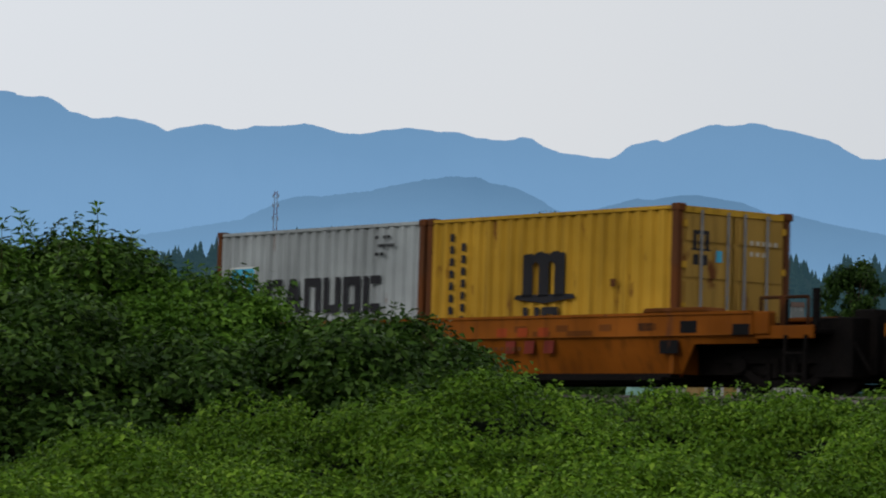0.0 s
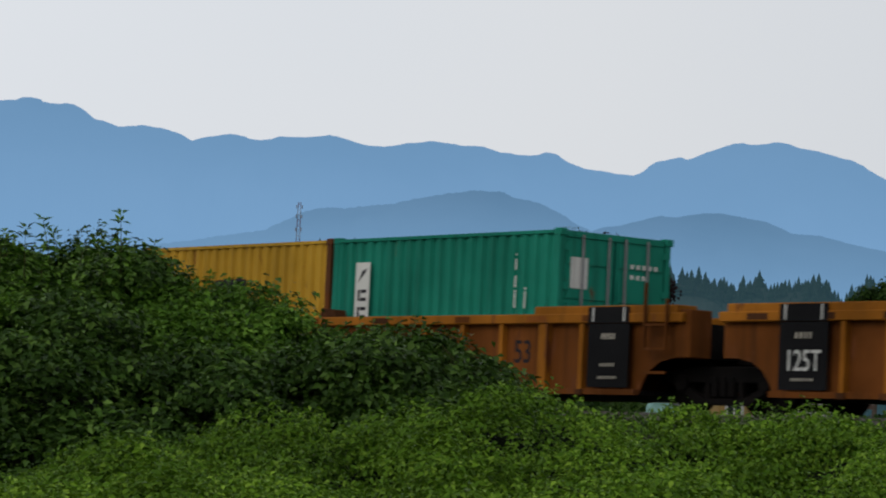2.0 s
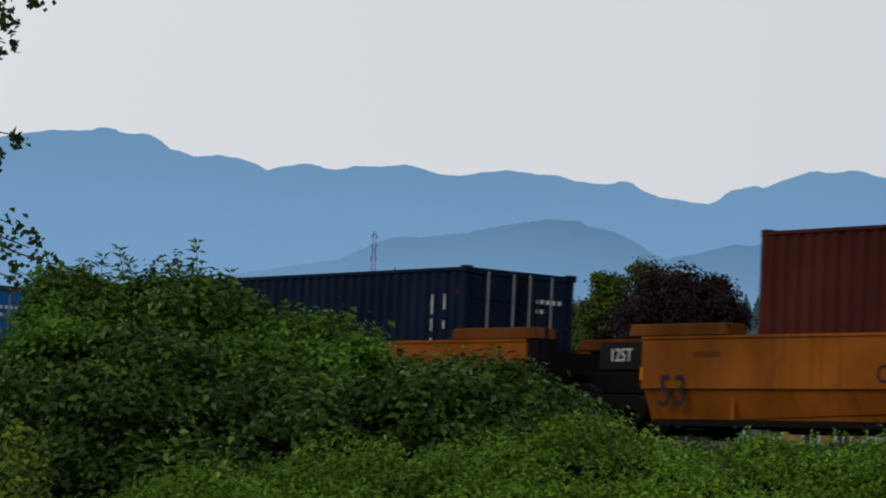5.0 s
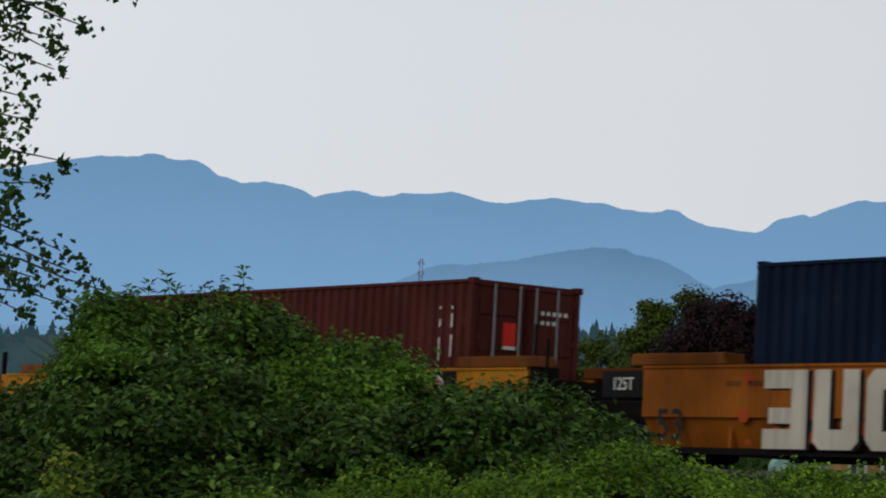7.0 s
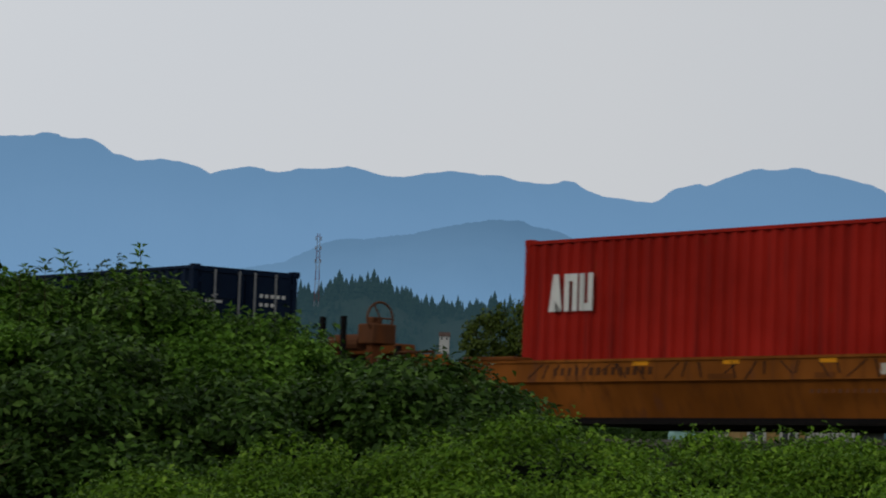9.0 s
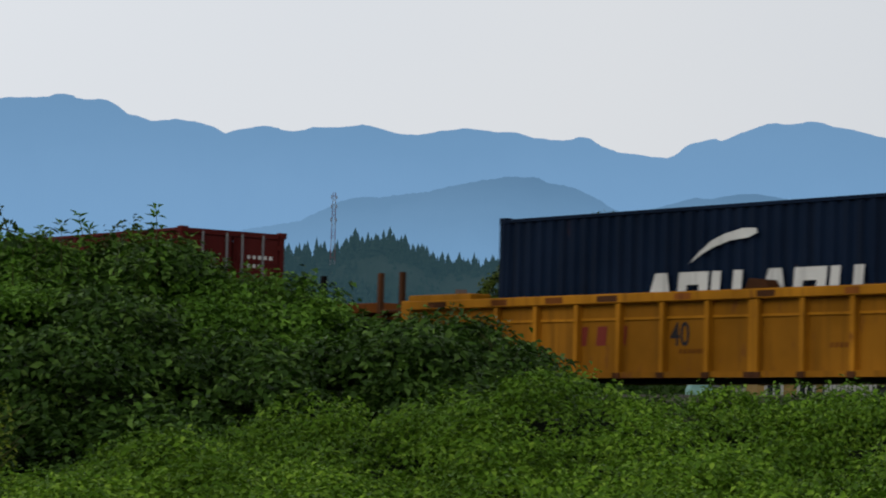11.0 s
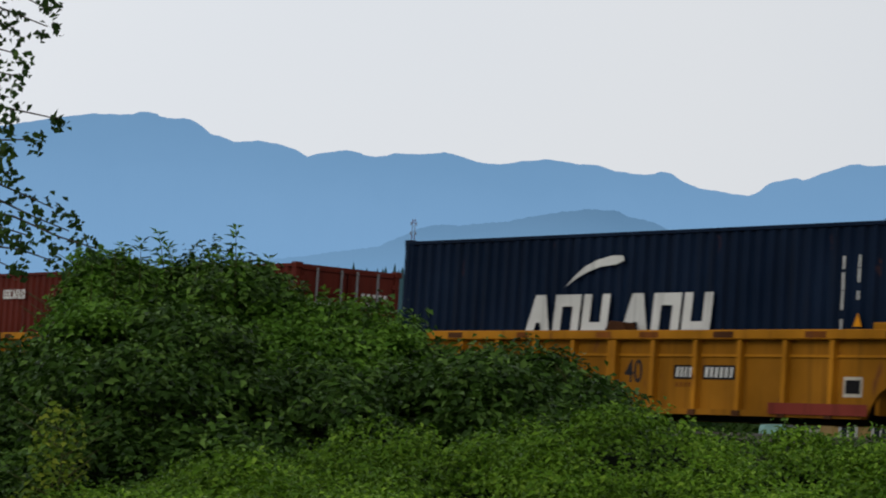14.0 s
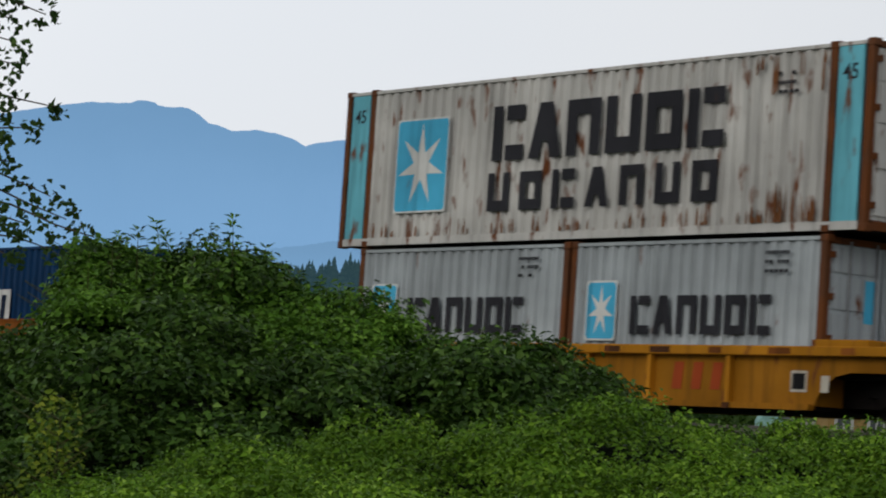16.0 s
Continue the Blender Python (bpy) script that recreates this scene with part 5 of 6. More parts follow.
def mountain(name, prof, x0, x1, d0, d1, mat, label, rough, seed):
    cols, rows = 900, 40
    X = np.linspace(x0, x1, cols)[None, :]
    v = np.linspace(0, 1.25, rows)[:, None]
    top = profile(prof, X[0])[None, :] + 0.0005 * np.clip((X + 0.06) / 0.2, 0, 1) * (d0 > 3800) + fbm(X * 220, X * 0 + 3.3, seed, 3) * 0.00035 + fbm(X * 1100, X * 0 + 1.7, seed + 5, 2) * (0.00028 if d0 < 3000 else 0.00010)
    up = np.where(v <= 1, v ** 0.9, 1 - (v - 1) * 0.9)
    D = d0 + (d1 - d0) * v + np.zeros_like(X)
    Xg = X + np.zeros_like(v)
    relief = fbm(Xg * 45, v * 4 + Xg * 20, seed + 1, 5) * rough * np.sin(np.pi * np.clip(v, 0, 1))
    Z = EYE_Z + D * (top * up)
    Z = np.maximum(Z, -2)
    D = D + relief * (d1 - d0)
    P = np.stack([Xg * D, D, Z], -1)
    return tagged(sheet(name, P, mat), label, "mountain", kind="structure")


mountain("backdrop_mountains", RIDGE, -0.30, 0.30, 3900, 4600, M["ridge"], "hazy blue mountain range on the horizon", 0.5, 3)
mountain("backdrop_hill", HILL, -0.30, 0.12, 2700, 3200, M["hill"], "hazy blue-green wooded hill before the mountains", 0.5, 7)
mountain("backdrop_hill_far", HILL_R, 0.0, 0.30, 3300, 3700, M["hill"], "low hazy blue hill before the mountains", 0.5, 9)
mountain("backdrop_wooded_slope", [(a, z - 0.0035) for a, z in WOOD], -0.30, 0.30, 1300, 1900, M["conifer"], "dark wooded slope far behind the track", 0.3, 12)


def conifer_wood(count, seed):
    """Many far spruces, each a stem of drooping tiers."""
    r = np.random.RandomState(seed)
    V, F, k = [], [], 0
    for i in range(count):
        X = r.uniform(-0.27, 0.27) if i % 3 == 0 else r.uniform(-0.12, 0.17)
        q = r.uniform(0.2, 1.02) if i % 2 else r.uniform(0.9, 1.02)
        d = 1300 + 600 * q
        base = EYE_Z + d * ((profile(WOOD, X) - 0.0035) * min(1, q) ** 0.9) - 2
        h = float(np.clip(np.exp(r.normal(1.9, 0.42)), 2.5, 15))
        w = h * r.uniform(0.26, 0.48)
        a0 = r.uniform(0, 6.28)
        for s in range(4):
            z0, z1 = base + h * (0.08 + s * 0.21), base + h * (0.42 + s * 0.195)
            rr = w * (1 - s * 0.23)
            n = 6
            ring = [(X * d + rr * r.uniform(0.7, 1.15) * math.cos(a0 + 6.283 * j / n), d + rr * math.sin(a0 + 6.283 * j / n), z0 - r.uniform(0, 0.06) * h) for j in range(n)]
            V += ring + [(X * d, d, min(z1, base + h))]
            F += [(k + j, k + (j + 1) % n, k + n) for j in range(n)]
            k += n + 1
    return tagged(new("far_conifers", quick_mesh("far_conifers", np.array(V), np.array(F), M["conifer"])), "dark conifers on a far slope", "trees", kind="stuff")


conifer_wood(3800, 4)


def lattice_mast(X, d, Z_top, Z_foot):
    m = tagged(new("radio_mast"), "thin red and white lattice radio mast on a wooded slope", "mast")
    x, y, zt = at(X, d, Z_top)
    zf = at(X, d, Z_foot)[2] - 10
    n = 14
    for i in range(n):
        z0, z1 = zf + (zt - zf) * i / n, zf + (zt - zf) * (i + 1) / n
        w0, w1 = 1.5 - 0.7 * i / n, 1.5 - 0.7 * (i + 1) / n
        b = Bag()
        for sx, sy in ((-1, -1), (1, -1), (1, 1), (-1, 1)):
            b.tube((x + sx * w0, y + sy * w0, z0), (x + sx * w1, y + sy * w1, z1), 0.19, n=4)
        for s in (-1, 1):
            b.tube((x - s * w0, y - w0, z0), (x + s * w1, y - w1, z1), 0.10, n=4)
            b.tube((x - w0, y - s * w0, z0), (x - w1, y + s * w1, z1), 0.10, n=4)
        part("mast_section", b, M["mast_red" if (n - i) % 4 < 2 else "mast_white"], m)
    a = Bag()
    for k, zz in enumerate((0.93, 0.8, 0.62)):
        z = zf + (zt - zf) * zz
        a.piece().tube((x - 1.6, y - 1.6, z - 1), (x - 1.6, y - 1.6, z + 1.2), 0.35, n=6)
        a.piece().tube((x + 1.7, y - 1.2, z - 1), (x + 1.7, y - 1.2, z + 1.2), 0.35, n=6)
    part("antenna", a, M["mast_white"], m)
    return m


lattice_mast(-0.0571, 1850, 0.0853, 0.066)


# ---- the track ----
def along(s, n, z):
    return (TX * s + TY * (TRACK_OFF + n), -TY * s + TX * (TRACK_OFF + n), z)


bed = Bag()
outline = [(-5.2, -0.05), (-2.0, 2.12), (-0.75, 2.34), (3.2, 2.34), (4.5, 2.12), (8.0, -0.05)]
S0, S1, n = -480.0, 380.0, len(outline)
bed.add([along(S0, a, z) for a, z in outline] + [along(S1, a, z) for a, z in outline], [(i, i + 1, i + 1 + n, i + n) for i in range(n - 1)])
tagged(new("track_bed", bed.mesh("track_bed", M["ballast"])), "grey ballast bank under the rails", "track bed", kind="structure")
for a in (WIDE / 2 - 0.755, WIDE / 2 + 0.755):
    b = Bag()
    sec = [(-0.07, 2.36), (0.07, 2.36), (0.07, 2.385), (0.012, 2.40), (0.012, 2.48), (0.036, 2.49), (0.036, 2.527), (-0.036, 2.527), (-0.036, 2.49), (-0.012, 2.48), (-0.012, 2.40), (-0.07, 2.385)]
    m = len(sec)
    b.add([along(S0, a + p, q) for p, q in sec] + [along(S1, a + p, q) for p, q in sec], [(i, (i + 1) % m, (i + 1) % m + m, i + m) for i in range(m)])
    tagged(new("rail", b.mesh("rail", M["railhead"])), "worn steel rail on timber sleepers", "rail", kind="structure")
b = Bag()
for i in range(260):
    s = -110 + i * 0.55
    c8 = [along(s + dx, nn, z) for z in (2.22, 2.365) for dx, nn in ((-0.11, -0.05), (0.11, -0.05), (0.11, 2.49), (-0.11, 2.49))]
    b.add(c8, [(0, 3, 2, 1), (4, 5, 6, 7), (0, 1, 5, 4), (1, 2, 6, 5), (2, 3, 7, 6), (3, 0, 4, 7)])
tagged(new("sleepers", b.mesh("sleepers", M["sleeper"])), "row of dark timber sleepers in ballast", "sleepers", kind="stuff")


# ---- houses behind the track ----
def house(X0, X1, d, eave, ridge, mat, label, deep=7.0, base_z=0.0, windows=3, roof=None, sill=None):
    h = tagged(new("house"), label, "house")
    x0, x1 = X0 * d, X1 * d
    wl = Bag()
    wl.box(x0, x1, d, d + deep, base_z - 0.3, eave)
    part("wall", wl, mat, h)
    r = Bag()
    o = 0.35
    mid = d + deep / 2
    pts = [(x0 - o, d - o, eave - 0.05), (x1 + o, d - o, eave - 0.05), (x1 + o, mid, ridge), (x0 - o, mid, ridge), (x0 - o, d + deep + o, eave - 0.05), (x1 + o, d + deep + o, eave - 0.05)]
    top = [(a, b, c + 0.14) for a, b, c in pts]
    r.add(pts + top, [(0, 1, 2, 3), (3, 2, 5, 4), (6, 9, 8, 7), (9, 10, 11, 8), (0, 6, 7, 1), (4, 5, 11, 10), (0, 3, 9, 6), (3, 4, 10, 9), (1, 7, 8, 2), (2, 8, 11, 5)])
    part("roof", r, roof or M["shingle"], h)
    gb_ = Bag()
    for x in (x0 + 0.01, x1 - 0.01):
        gb_.add([(x, d, eave), (x, d + deep, eave), (x, mid, ridge)], [(0, 1, 2)])
    part("gable", gb_, mat, h)
    for i in range(windows):
        xc = x0 + (x1 - x0) * (i + 0.5) / windows
        w = min(0.38, (x1 - x0) / windows * 0.2)
        z0, z1 = sill or (eave - 1.6, eave - 0.45)
        fr = Bag()
        for a in ((xc - w - 0.09, xc - w, z0 - 0.09, z1 + 0.09), (xc + w, xc + w + 0.09, z0 - 0.09, z1 + 0.09), (xc - w, xc + w, z1, z1 + 0.09), (xc - w, xc + w, z0 - 0.09, z0), (xc - 0.03, xc + 0.03, z0, z1)):
            fr.box(a[0], a[1], d - 0.05, d + 0.02, a[2], a[3])
        win = part("window", fr, M["trim"], h, "white window frame")
        part("pane", Bag().box(xc - w, xc + w, d - 0.02, d - 0.006, z0, z1), M["glass"], win)
    return h


house(0.0868, 0.1085, 86, 4.0, 4.35, M["siding_tan"], "tan sided low house with white windows behind the track", 5.0, windows=2, sill=(2.9, 3.8))
house(0.0755, 0.0862, 90, 4.0, 4.3, M["siding_grey"], "grey sided shed with white windows behind the track", 5.0, windows=2)
house(0.1095, 0.135, 96, 4.0, 4.4, M["siding_grey"], "grey house behind a white porch railing", windows=3)
house(-0.0152, -0.0118, 1380, 73.5, 75.5, M["trim"], "small pale house on a far wooded slope", 8.0, 66.0, 2)
house(0.118, 0.122, 1420, 74.5, 77, M["siding_grey"], "small grey house on a far wooded slope", 8.0, 64.0, 2)

fence = tagged(new("porch_railing"), "white painted porch railing behind the track", "railing")
d = 92.0
for z in (3.45, 3.95):
    part("rail_bar", Bag().box(0.1098 * d, 0.1260 * d, d - 0.05, d + 0.05, z, z + 0.09), M["trim"], fence)
for i in range(13):
    x = (0.1098 + i * 0.00135) * d
    part("post", Bag().box(x - 0.045, x + 0.045, d - 0.045, d + 0.045, 0.0, 4.02), M["trim"], fence)
tent = tagged(new("tarpaulin"), "pale teal tarpaulin over a stack beside the track", "tarpaulin")
d = 70.0
tb_ = Bag()
tb_.prism([(0.0625 * d, 0), (0.0725 * d, 0), (0.0722 * d, 3.15), (0.069 * d, 3.35), (0.0665 * d, 3.42), (0.064 * d, 3.2)], d, d + 1.6)
part("cover", tb_, M["teal"], tent, bevel=0.05)


# ---- plants ----
def leaflets(c, nrm, size, mat, name, rng, wide=0.62, fold=0.25, axis=None):
    """One mesh of many folded leaflets: c and nrm are (n, 3), size is (n,)."""
    n = len(c)
    nrm = nrm / np.linalg.norm(nrm, axis=1, keepdims=True)
    t = np.cross(nrm, rng.normal(size=(n, 3))) if axis is None else axis - nrm * np.sum(axis * nrm, 1, keepdims=True)
    t /= np.linalg.norm(t, axis=1, keepdims=True)
    s = np.cross(nrm, t)
    sz = size[:, None]
    base, tip = c - t * sz * 0.5, c + t * sz * 0.5 - nrm * sz * 0.12
    m1, m2 = c - t * sz * 0.08 + s * sz * wide * 0.5 + nrm * sz * fold * 0.5, c - t * sz * 0.08 - s * sz * wide * 0.5 + nrm * sz * fold * 0.5
    V = np.stack([base, m1, tip, m2], 1).reshape(-1, 3)
    k = np.arange(n)[:, None] * 4
    F = np.concatenate([k + np.array([[0, 2, 1]]), k + np.array([[0, 3, 2]])], 0)
    return quick_mesh(name, V, F, mat)


def compound(c, nrm, size, rng):
    """Groups of three to five leaflets round each place."""
    C, N, S = [], [], []
    for j in range(4):
        off = rng.normal(size=c.shape) * size[:, None] * 0.62
        C.append(c + off)
        N.append(nrm + rng.normal(size=c.shape) * 0.3)
        S.append(size * rng.uniform(0.7, 1.1, len(c)))
    return np.concatenate(C), np.concatenate(N), np.concatenate(S)


# slopes of the thicket's crest and of the low bank's crest, as seen from the eye
CREST = [(-0.26, 0.008), (-0.2013, 0.016), (-0.1896, 0.0185), (-0.1784, 0.0240), (-0.1734, 0.036), (-0.1690, 0.049), (-0.1543, 0.0555), (-0.1275, 0.0572), (-0.1110, 0.0545), (-0.1060, 0.0445), (-0.0899, 0.0385),
         (-0.0707, 0.0360), (-0.0640, 0.0335), (-0.0514, 0.0355), (-0.0323, 0.0345), (-0.0199, 0.0335), (-0.0100, 0.0285), (0.0009, 0.0225), (0.0127, 0.0135), (0.022, 0.006), (0.05, 0.002), (0.20, 0.0)]
BANK = [(-0.30, -0.060), (-0.1785, -0.034), (-0.1502, -0.0165), (-0.1400, -0.0075), (-0.1033, -0.002), (-0.0873, 0.001), (-0.0700, 0.0030), (-0.0383, 0.0055), (-0.015, 0.0078), (0.0127, 0.0098), (0.03, 0.0120), (0.045, 0.0145), (0.083, 0.0150), (0.121, 0.0162), (0.16, 0.0165), (0.30, 0.017)]
D_BANK, D_CREST = 25.0, 34.0


def land_height(X, d):
    """Height of the overgrown bank before the track."""
    zb = EYE_Z + D_BANK * profile(BANK, X)
    zc = EYE_Z + D_CREST * profile(CREST, X)
    low = np.interp(d, [10, 16], [0.0, 0.0]) + np.clip((d - 10) / (D_BANK - 10), 0, 1) ** 1.15 * zb
    after = zb - np.clip((d - D_BANK) / 2.2, 0, 1) * 0.5
    k = np.clip((d - 27.0) / (D_CREST - 27.0), 0, 1)
    k = np.sin(k * np.pi / 2) ** 0.9
    mound = np.minimum(zb, zc) * 0 + (zb - 0.5) * (1 - k) + np.maximum(zc, zb - 0.5) * k
    h = np.where(d < D_BANK, low, np.where(d < 27.2, after, mound))
    back = np.clip((d - D_CREST) / 4.0, 0, 1)
    h = h * (1 - back) + np.minimum(h, 2.0) * back
    x, y = X * d, d
    bumps = np.clip(0.75 + (d - 24.0) / 8.0, 0.7, 1.0)
    return h + bumps * (0.52 * fbm(x * 0.62, y * 0.62, 21, 2) + 0.36 * np.abs(fbm(x * 1.5, y * 1.5, 22, 2)) - 0.08)


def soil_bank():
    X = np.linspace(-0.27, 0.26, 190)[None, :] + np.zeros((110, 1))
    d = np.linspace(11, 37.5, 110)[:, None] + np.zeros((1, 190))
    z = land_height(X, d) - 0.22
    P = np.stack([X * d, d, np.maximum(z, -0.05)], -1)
    tagged(sheet("overgrown_bank", P, M["soil"]), "soil bank under dense brambles, darkened for shade", "bank", kind="structure")


soil_bank()


def drooping(n, r, v=None):
    """Ways in which leaves point: outwards and a little down, more often towards the open side."""
    a = r.normal(size=(n, 3)) * np.array([1.0, 0.8, 0.35]) + np.array([0, -0.5, -0.35])
    return a if v is None else a + v * 0.6


def bramble(name, count, x0, x1, d0, d1, size, mat, label, seed, lean=0.26, deep=0.30, grow=0.04):
    r = np.random.RandomState(seed)
    X, d = r.uniform(x0, x1, count), r.uniform(d0, d1, count)
    z = land_height(X, d)
    e = 0.004
    dzdx = (land_height(X + e, d) - land_height(X - e, d)) / (2 * e * d)
    dzdd = (land_height(X, d + 0.15) - land_height(X, d - 0.15)) / 0.3
    nrm = np.stack([-dzdx, -dzdd, np.ones(count)], -1)
    nrm /= np.linalg.norm(nrm, axis=1, keepdims=True)
    c = np.stack([X * d, d, z], -1) + nrm * (r.uniform(-deep, grow, count) - 0.16 + 0.12 * fbm(X * d * 3, d * 3, seed, 2))[:, None]
    nn = nrm * 0.45 + np.array([0, -0.12, 0.8]) + r.normal(size=(count, 3)) * lean
    s = size * r.uniform(0.6, 1.25, count)
    c, nn, s = compound(c, nn, s, r)
    return tagged(new(name, leaflets(c, nn, s, mat, name, r, 0.58, 0.25, drooping(len(c), r))), label, "brambles", kind="stuff")


def clumps(name, count, x0, x1, d0, d1, radius, leaf, per, mat, label, seed, lift=0.0, flat=0.7):
    """Rounded tufts of leaves that stand out of the bank, thick on top and thin below, with dark hollows between them."""
    r = np.random.RandomState(seed)
    X, d = r.uniform(x0, x1, count), r.uniform(d0, d1, count)
    rad = radius * r.uniform(0.5, 1.35, count)
    z = land_height(X, d) + lift + r.uniform(-0.20, 0.12, count) * (radius / 0.42)
    c0 = np.repeat(np.stack([X * d, d, z - rad * 0.30], -1), per, 0)
    rr = np.repeat(rad, per)
    v = r.normal(size=(count * per, 3))
    v[:, 2] = np.abs(v[:, 2]) + 0.25
    v[:, 1] -= 0.25
    v /= np.linalg.norm(v, axis=1, keepdims=True)
    c = c0 + v * np.array([1.15, 1.0, flat]) * (rr * r.uniform(0.78, 1.06, count * per))[:, None]
    nn = v * 0.45 + np.array([0, -0.1, 0.85]) + r.normal(size=v.shape) * 0.22
    c, nn, s = compound(c, nn, leaf * r.uniform(0.65, 1.2, count * per), r)
    return tagged(new(name, leaflets(c, nn, s, mat, name, r, 0.58, 0.25, drooping(len(c), r, np.tile(v, (4, 1))))), label, "brambles", kind="stuff")


bramble("low_brambles", 16000, -0.235, 0.19, 15.5, 26.4, 0.060, M["lowbush"], "bright green low brambles before the track", 31)
clumps("low_bramble_tufts", 520, -0.225, 0.19, 15.5, 26.0, 0.44, 0.062, 150, M["lowbush"], "rounded bright green bramble tufts before the track", 33, -0.05)
bramble("bramble_thicket", 14000, -0.235, 0.040, 26.6, 36.0, 0.105, M["bramble"], "dense dark green bramble thicket beside the track", 32)
clumps("thicket_tufts", 330, -0.235, 0.022, 27.0, 34.4, 0.50, 0.120, 112, M["bramble"], "rounded dark green bramble tufts beside the track", 34, -0.02, 0.62)
clumps("nettle_patch", 60, -0.108, -0.058, 30.4, 33.8, 0.34, 0.095, 44, M["shoot"], "light green leafy patch on the thicket", 35, 0.10, 0.9)
clumps("nettle_stand", 16, -0.173, -0.150, 31.0, 33.6, 0.34, 0.095, 44, M["shoot"], "light green leafy stand at the thicket's end", 37, 0.10, 0.9)
clumps("nettle_top", 60, -0.170, -0.108, 32.6, 34.6, 0.32, 0.095, 36, M["bramble"], "leafy top of the thicket", 36, 0.06, 0.9)


def trackside_weeds(count, seed):
    """Low weeds on the near shoulder of the track bed."""
    r = np.random.RandomState(seed)
    u, w = r.uniform(-78, -22, count), r.uniform(-4.4, -0.75, count)
    z = np.interp(w, [-5.2, -2.0, -0.75], [0.0, 2.12, 2.34]) + r.uniform(0.0, 0.14, count) + 0.10 * fbm(u * 0.9, w * 0.9, seed, 2)
    c = np.stack([TX * u + TY * (TRACK_OFF + w), -TY * u + TX * (TRACK_OFF + w), z], -1)
    nn = np.array([0, -0.3, 0.8]) + r.normal(size=c.shape) * 0.3
    c, nn, q = compound(c, nn, 0.10 * r.uniform(0.6, 1.2, count), r)
    tagged(new("trackside_weeds", leaflets(c, nn, q, M["bramble"], "trackside_weeds", r, 0.5, 0.25, drooping(len(c), r))), "low dark green weeds on the ballast shoulder", "weeds", kind="stuff")


trackside_weeds(17000, 51)


def shoot(X, d, height, rng, mat, leaf=0.11, sway=0.12, name="bramble_shoot", z=None):
    """A young cane: a bent stem with leaves in threes along it."""
    root = tagged(new(name), "slender young shoot rising from the brambles", "shoot", "shoots of the thicket")
    x, y = X * d, d
    z0 = float(land_height(np.array([X]), np.array([d]))[0]) - 0.25 if z is None else z
    bend = rng.uniform(-sway, sway, 2)
    pts = [Vector((x + bend[0] * (k / 6) ** 2, y + bend[1] * (k / 6) ** 2, z0 + (height + 0.25) * k / 6)) for k in range(7)]
    st = Bag()
    for k in range(6):
        st.tube(pts[k], pts[k + 1], 0.009 - 0.001 * k, 0.008 - 0.001 * k, n=5)
    part("stem", st, M["cane"], root)
    C, N, S, A = [], [], [], []
    for k in np.arange(1.6, 6.05, 0.55):
        p = np.array(pts[min(6, int(k))].lerp(pts[min(6, int(k) + 1)], k - int(k)))
        a0, reach = rng.uniform(0, 6.28), leaf * (1.5 - 0.13 * k)
        for j in range(5):
            a = a0 + j * 1.257 + rng.uniform(-0.3, 0.3)
            out = np.array([math.cos(a), math.sin(a), rng.uniform(-0.45, 0.25) if k < 5.4 else rng.uniform(0.1, 0.9)])
            C.append(p + out * reach * 0.55)
            N.append(np.array([-out[0] * out[2], -out[1] * out[2] - 0.1, 1.0]) + rng.normal(size=3) * 0.2)
            S.append(reach * rng.uniform(0.75, 1.15))
            A.append(out)
    ob = new("foliage", leaflets(np.array(C), np.array(N), np.array(S), mat, "foliage", rng, 0.42, 0.2, np.array(A)))
    ob.parent = root
    return root


rs = np.random.RandomState(77)
for k in range(46):
    X = -0.168 + 0.062 * (k + rs.uniform(0.1, 0.9)) / 46
    shoot(X, 33.0 + rs.uniform(-1.3, 1.2), rs.uniform(0.55, 0.75) if k % 6 == 2 else rs.uniform(0.10, 0.42), rs, M["shoot" if rs.rand() < 0.65 else "bramble"], rs.uniform(0.12, 0.18))
for k in range(24):
    X = -0.104 + 0.050 * (k + rs.uniform(0.1, 0.9)) / 24
    shoot(X, 32.8 + rs.uniform(-1.2, 0.8), rs.uniform(0.12, 0.44), rs, M["shoot"], 0.12)
for X in (-0.045, -0.030, -0.018, -0.006, 0.0, 0.004):
    shoot(X, 33.0, rs.uniform(0.15, 0.35), rs, M["bramble"], 0.09)


def sapling(X, d, height, mat, label, seed, spread=0.35, leaf=0.09, count=260):
    r = np.random.RandomState(seed)
    root = tagged(new("sapling"), label, "sapling")
    z0 = float(land_height(np.array([X]), np.array([d]))[0]) - 0.3
    x, y = X * d, d
    st = Bag()
    st.piece().tube((x, y, z0), (x + 0.05, y, z0 + height * 0.9), 0.02, 0.006, n=6)
    for k in range(12):
        zz = z0 + height * (0.3 + 0.05 * k)
        a = r.uniform(0, 6.28)
        st.piece().tube((x + 0.03, y, zz), (x + math.cos(a) * spread, y + math.sin(a) * spread, zz + 0.25), 0.008, 0.004, n=4)
    part("stem", st, M["cane"], root)
    f = r.uniform(0.15, 1, count)
    a = r.uniform(0, 6.28, count)
    q = spread * np.sqrt(r.uniform(0, 1, count)) * (1.15 - 0.75 * f)
    c = np.stack([x + q * np.cos(a), y + q * np.sin(a), z0 + height * f + r.normal(size=count) * 0.05], -1)
    nn = np.stack([np.cos(a) * 0.3, np.sin(a) * 0.3 - 0.4, np.ones(count)], -1) + r.normal(size=(count, 3)) * 0.4
    ob = new("foliage", leaflets(c, nn, leaf * r.uniform(0.6, 1.1, count), mat, "foliage", r))
    ob.parent = root
    return root


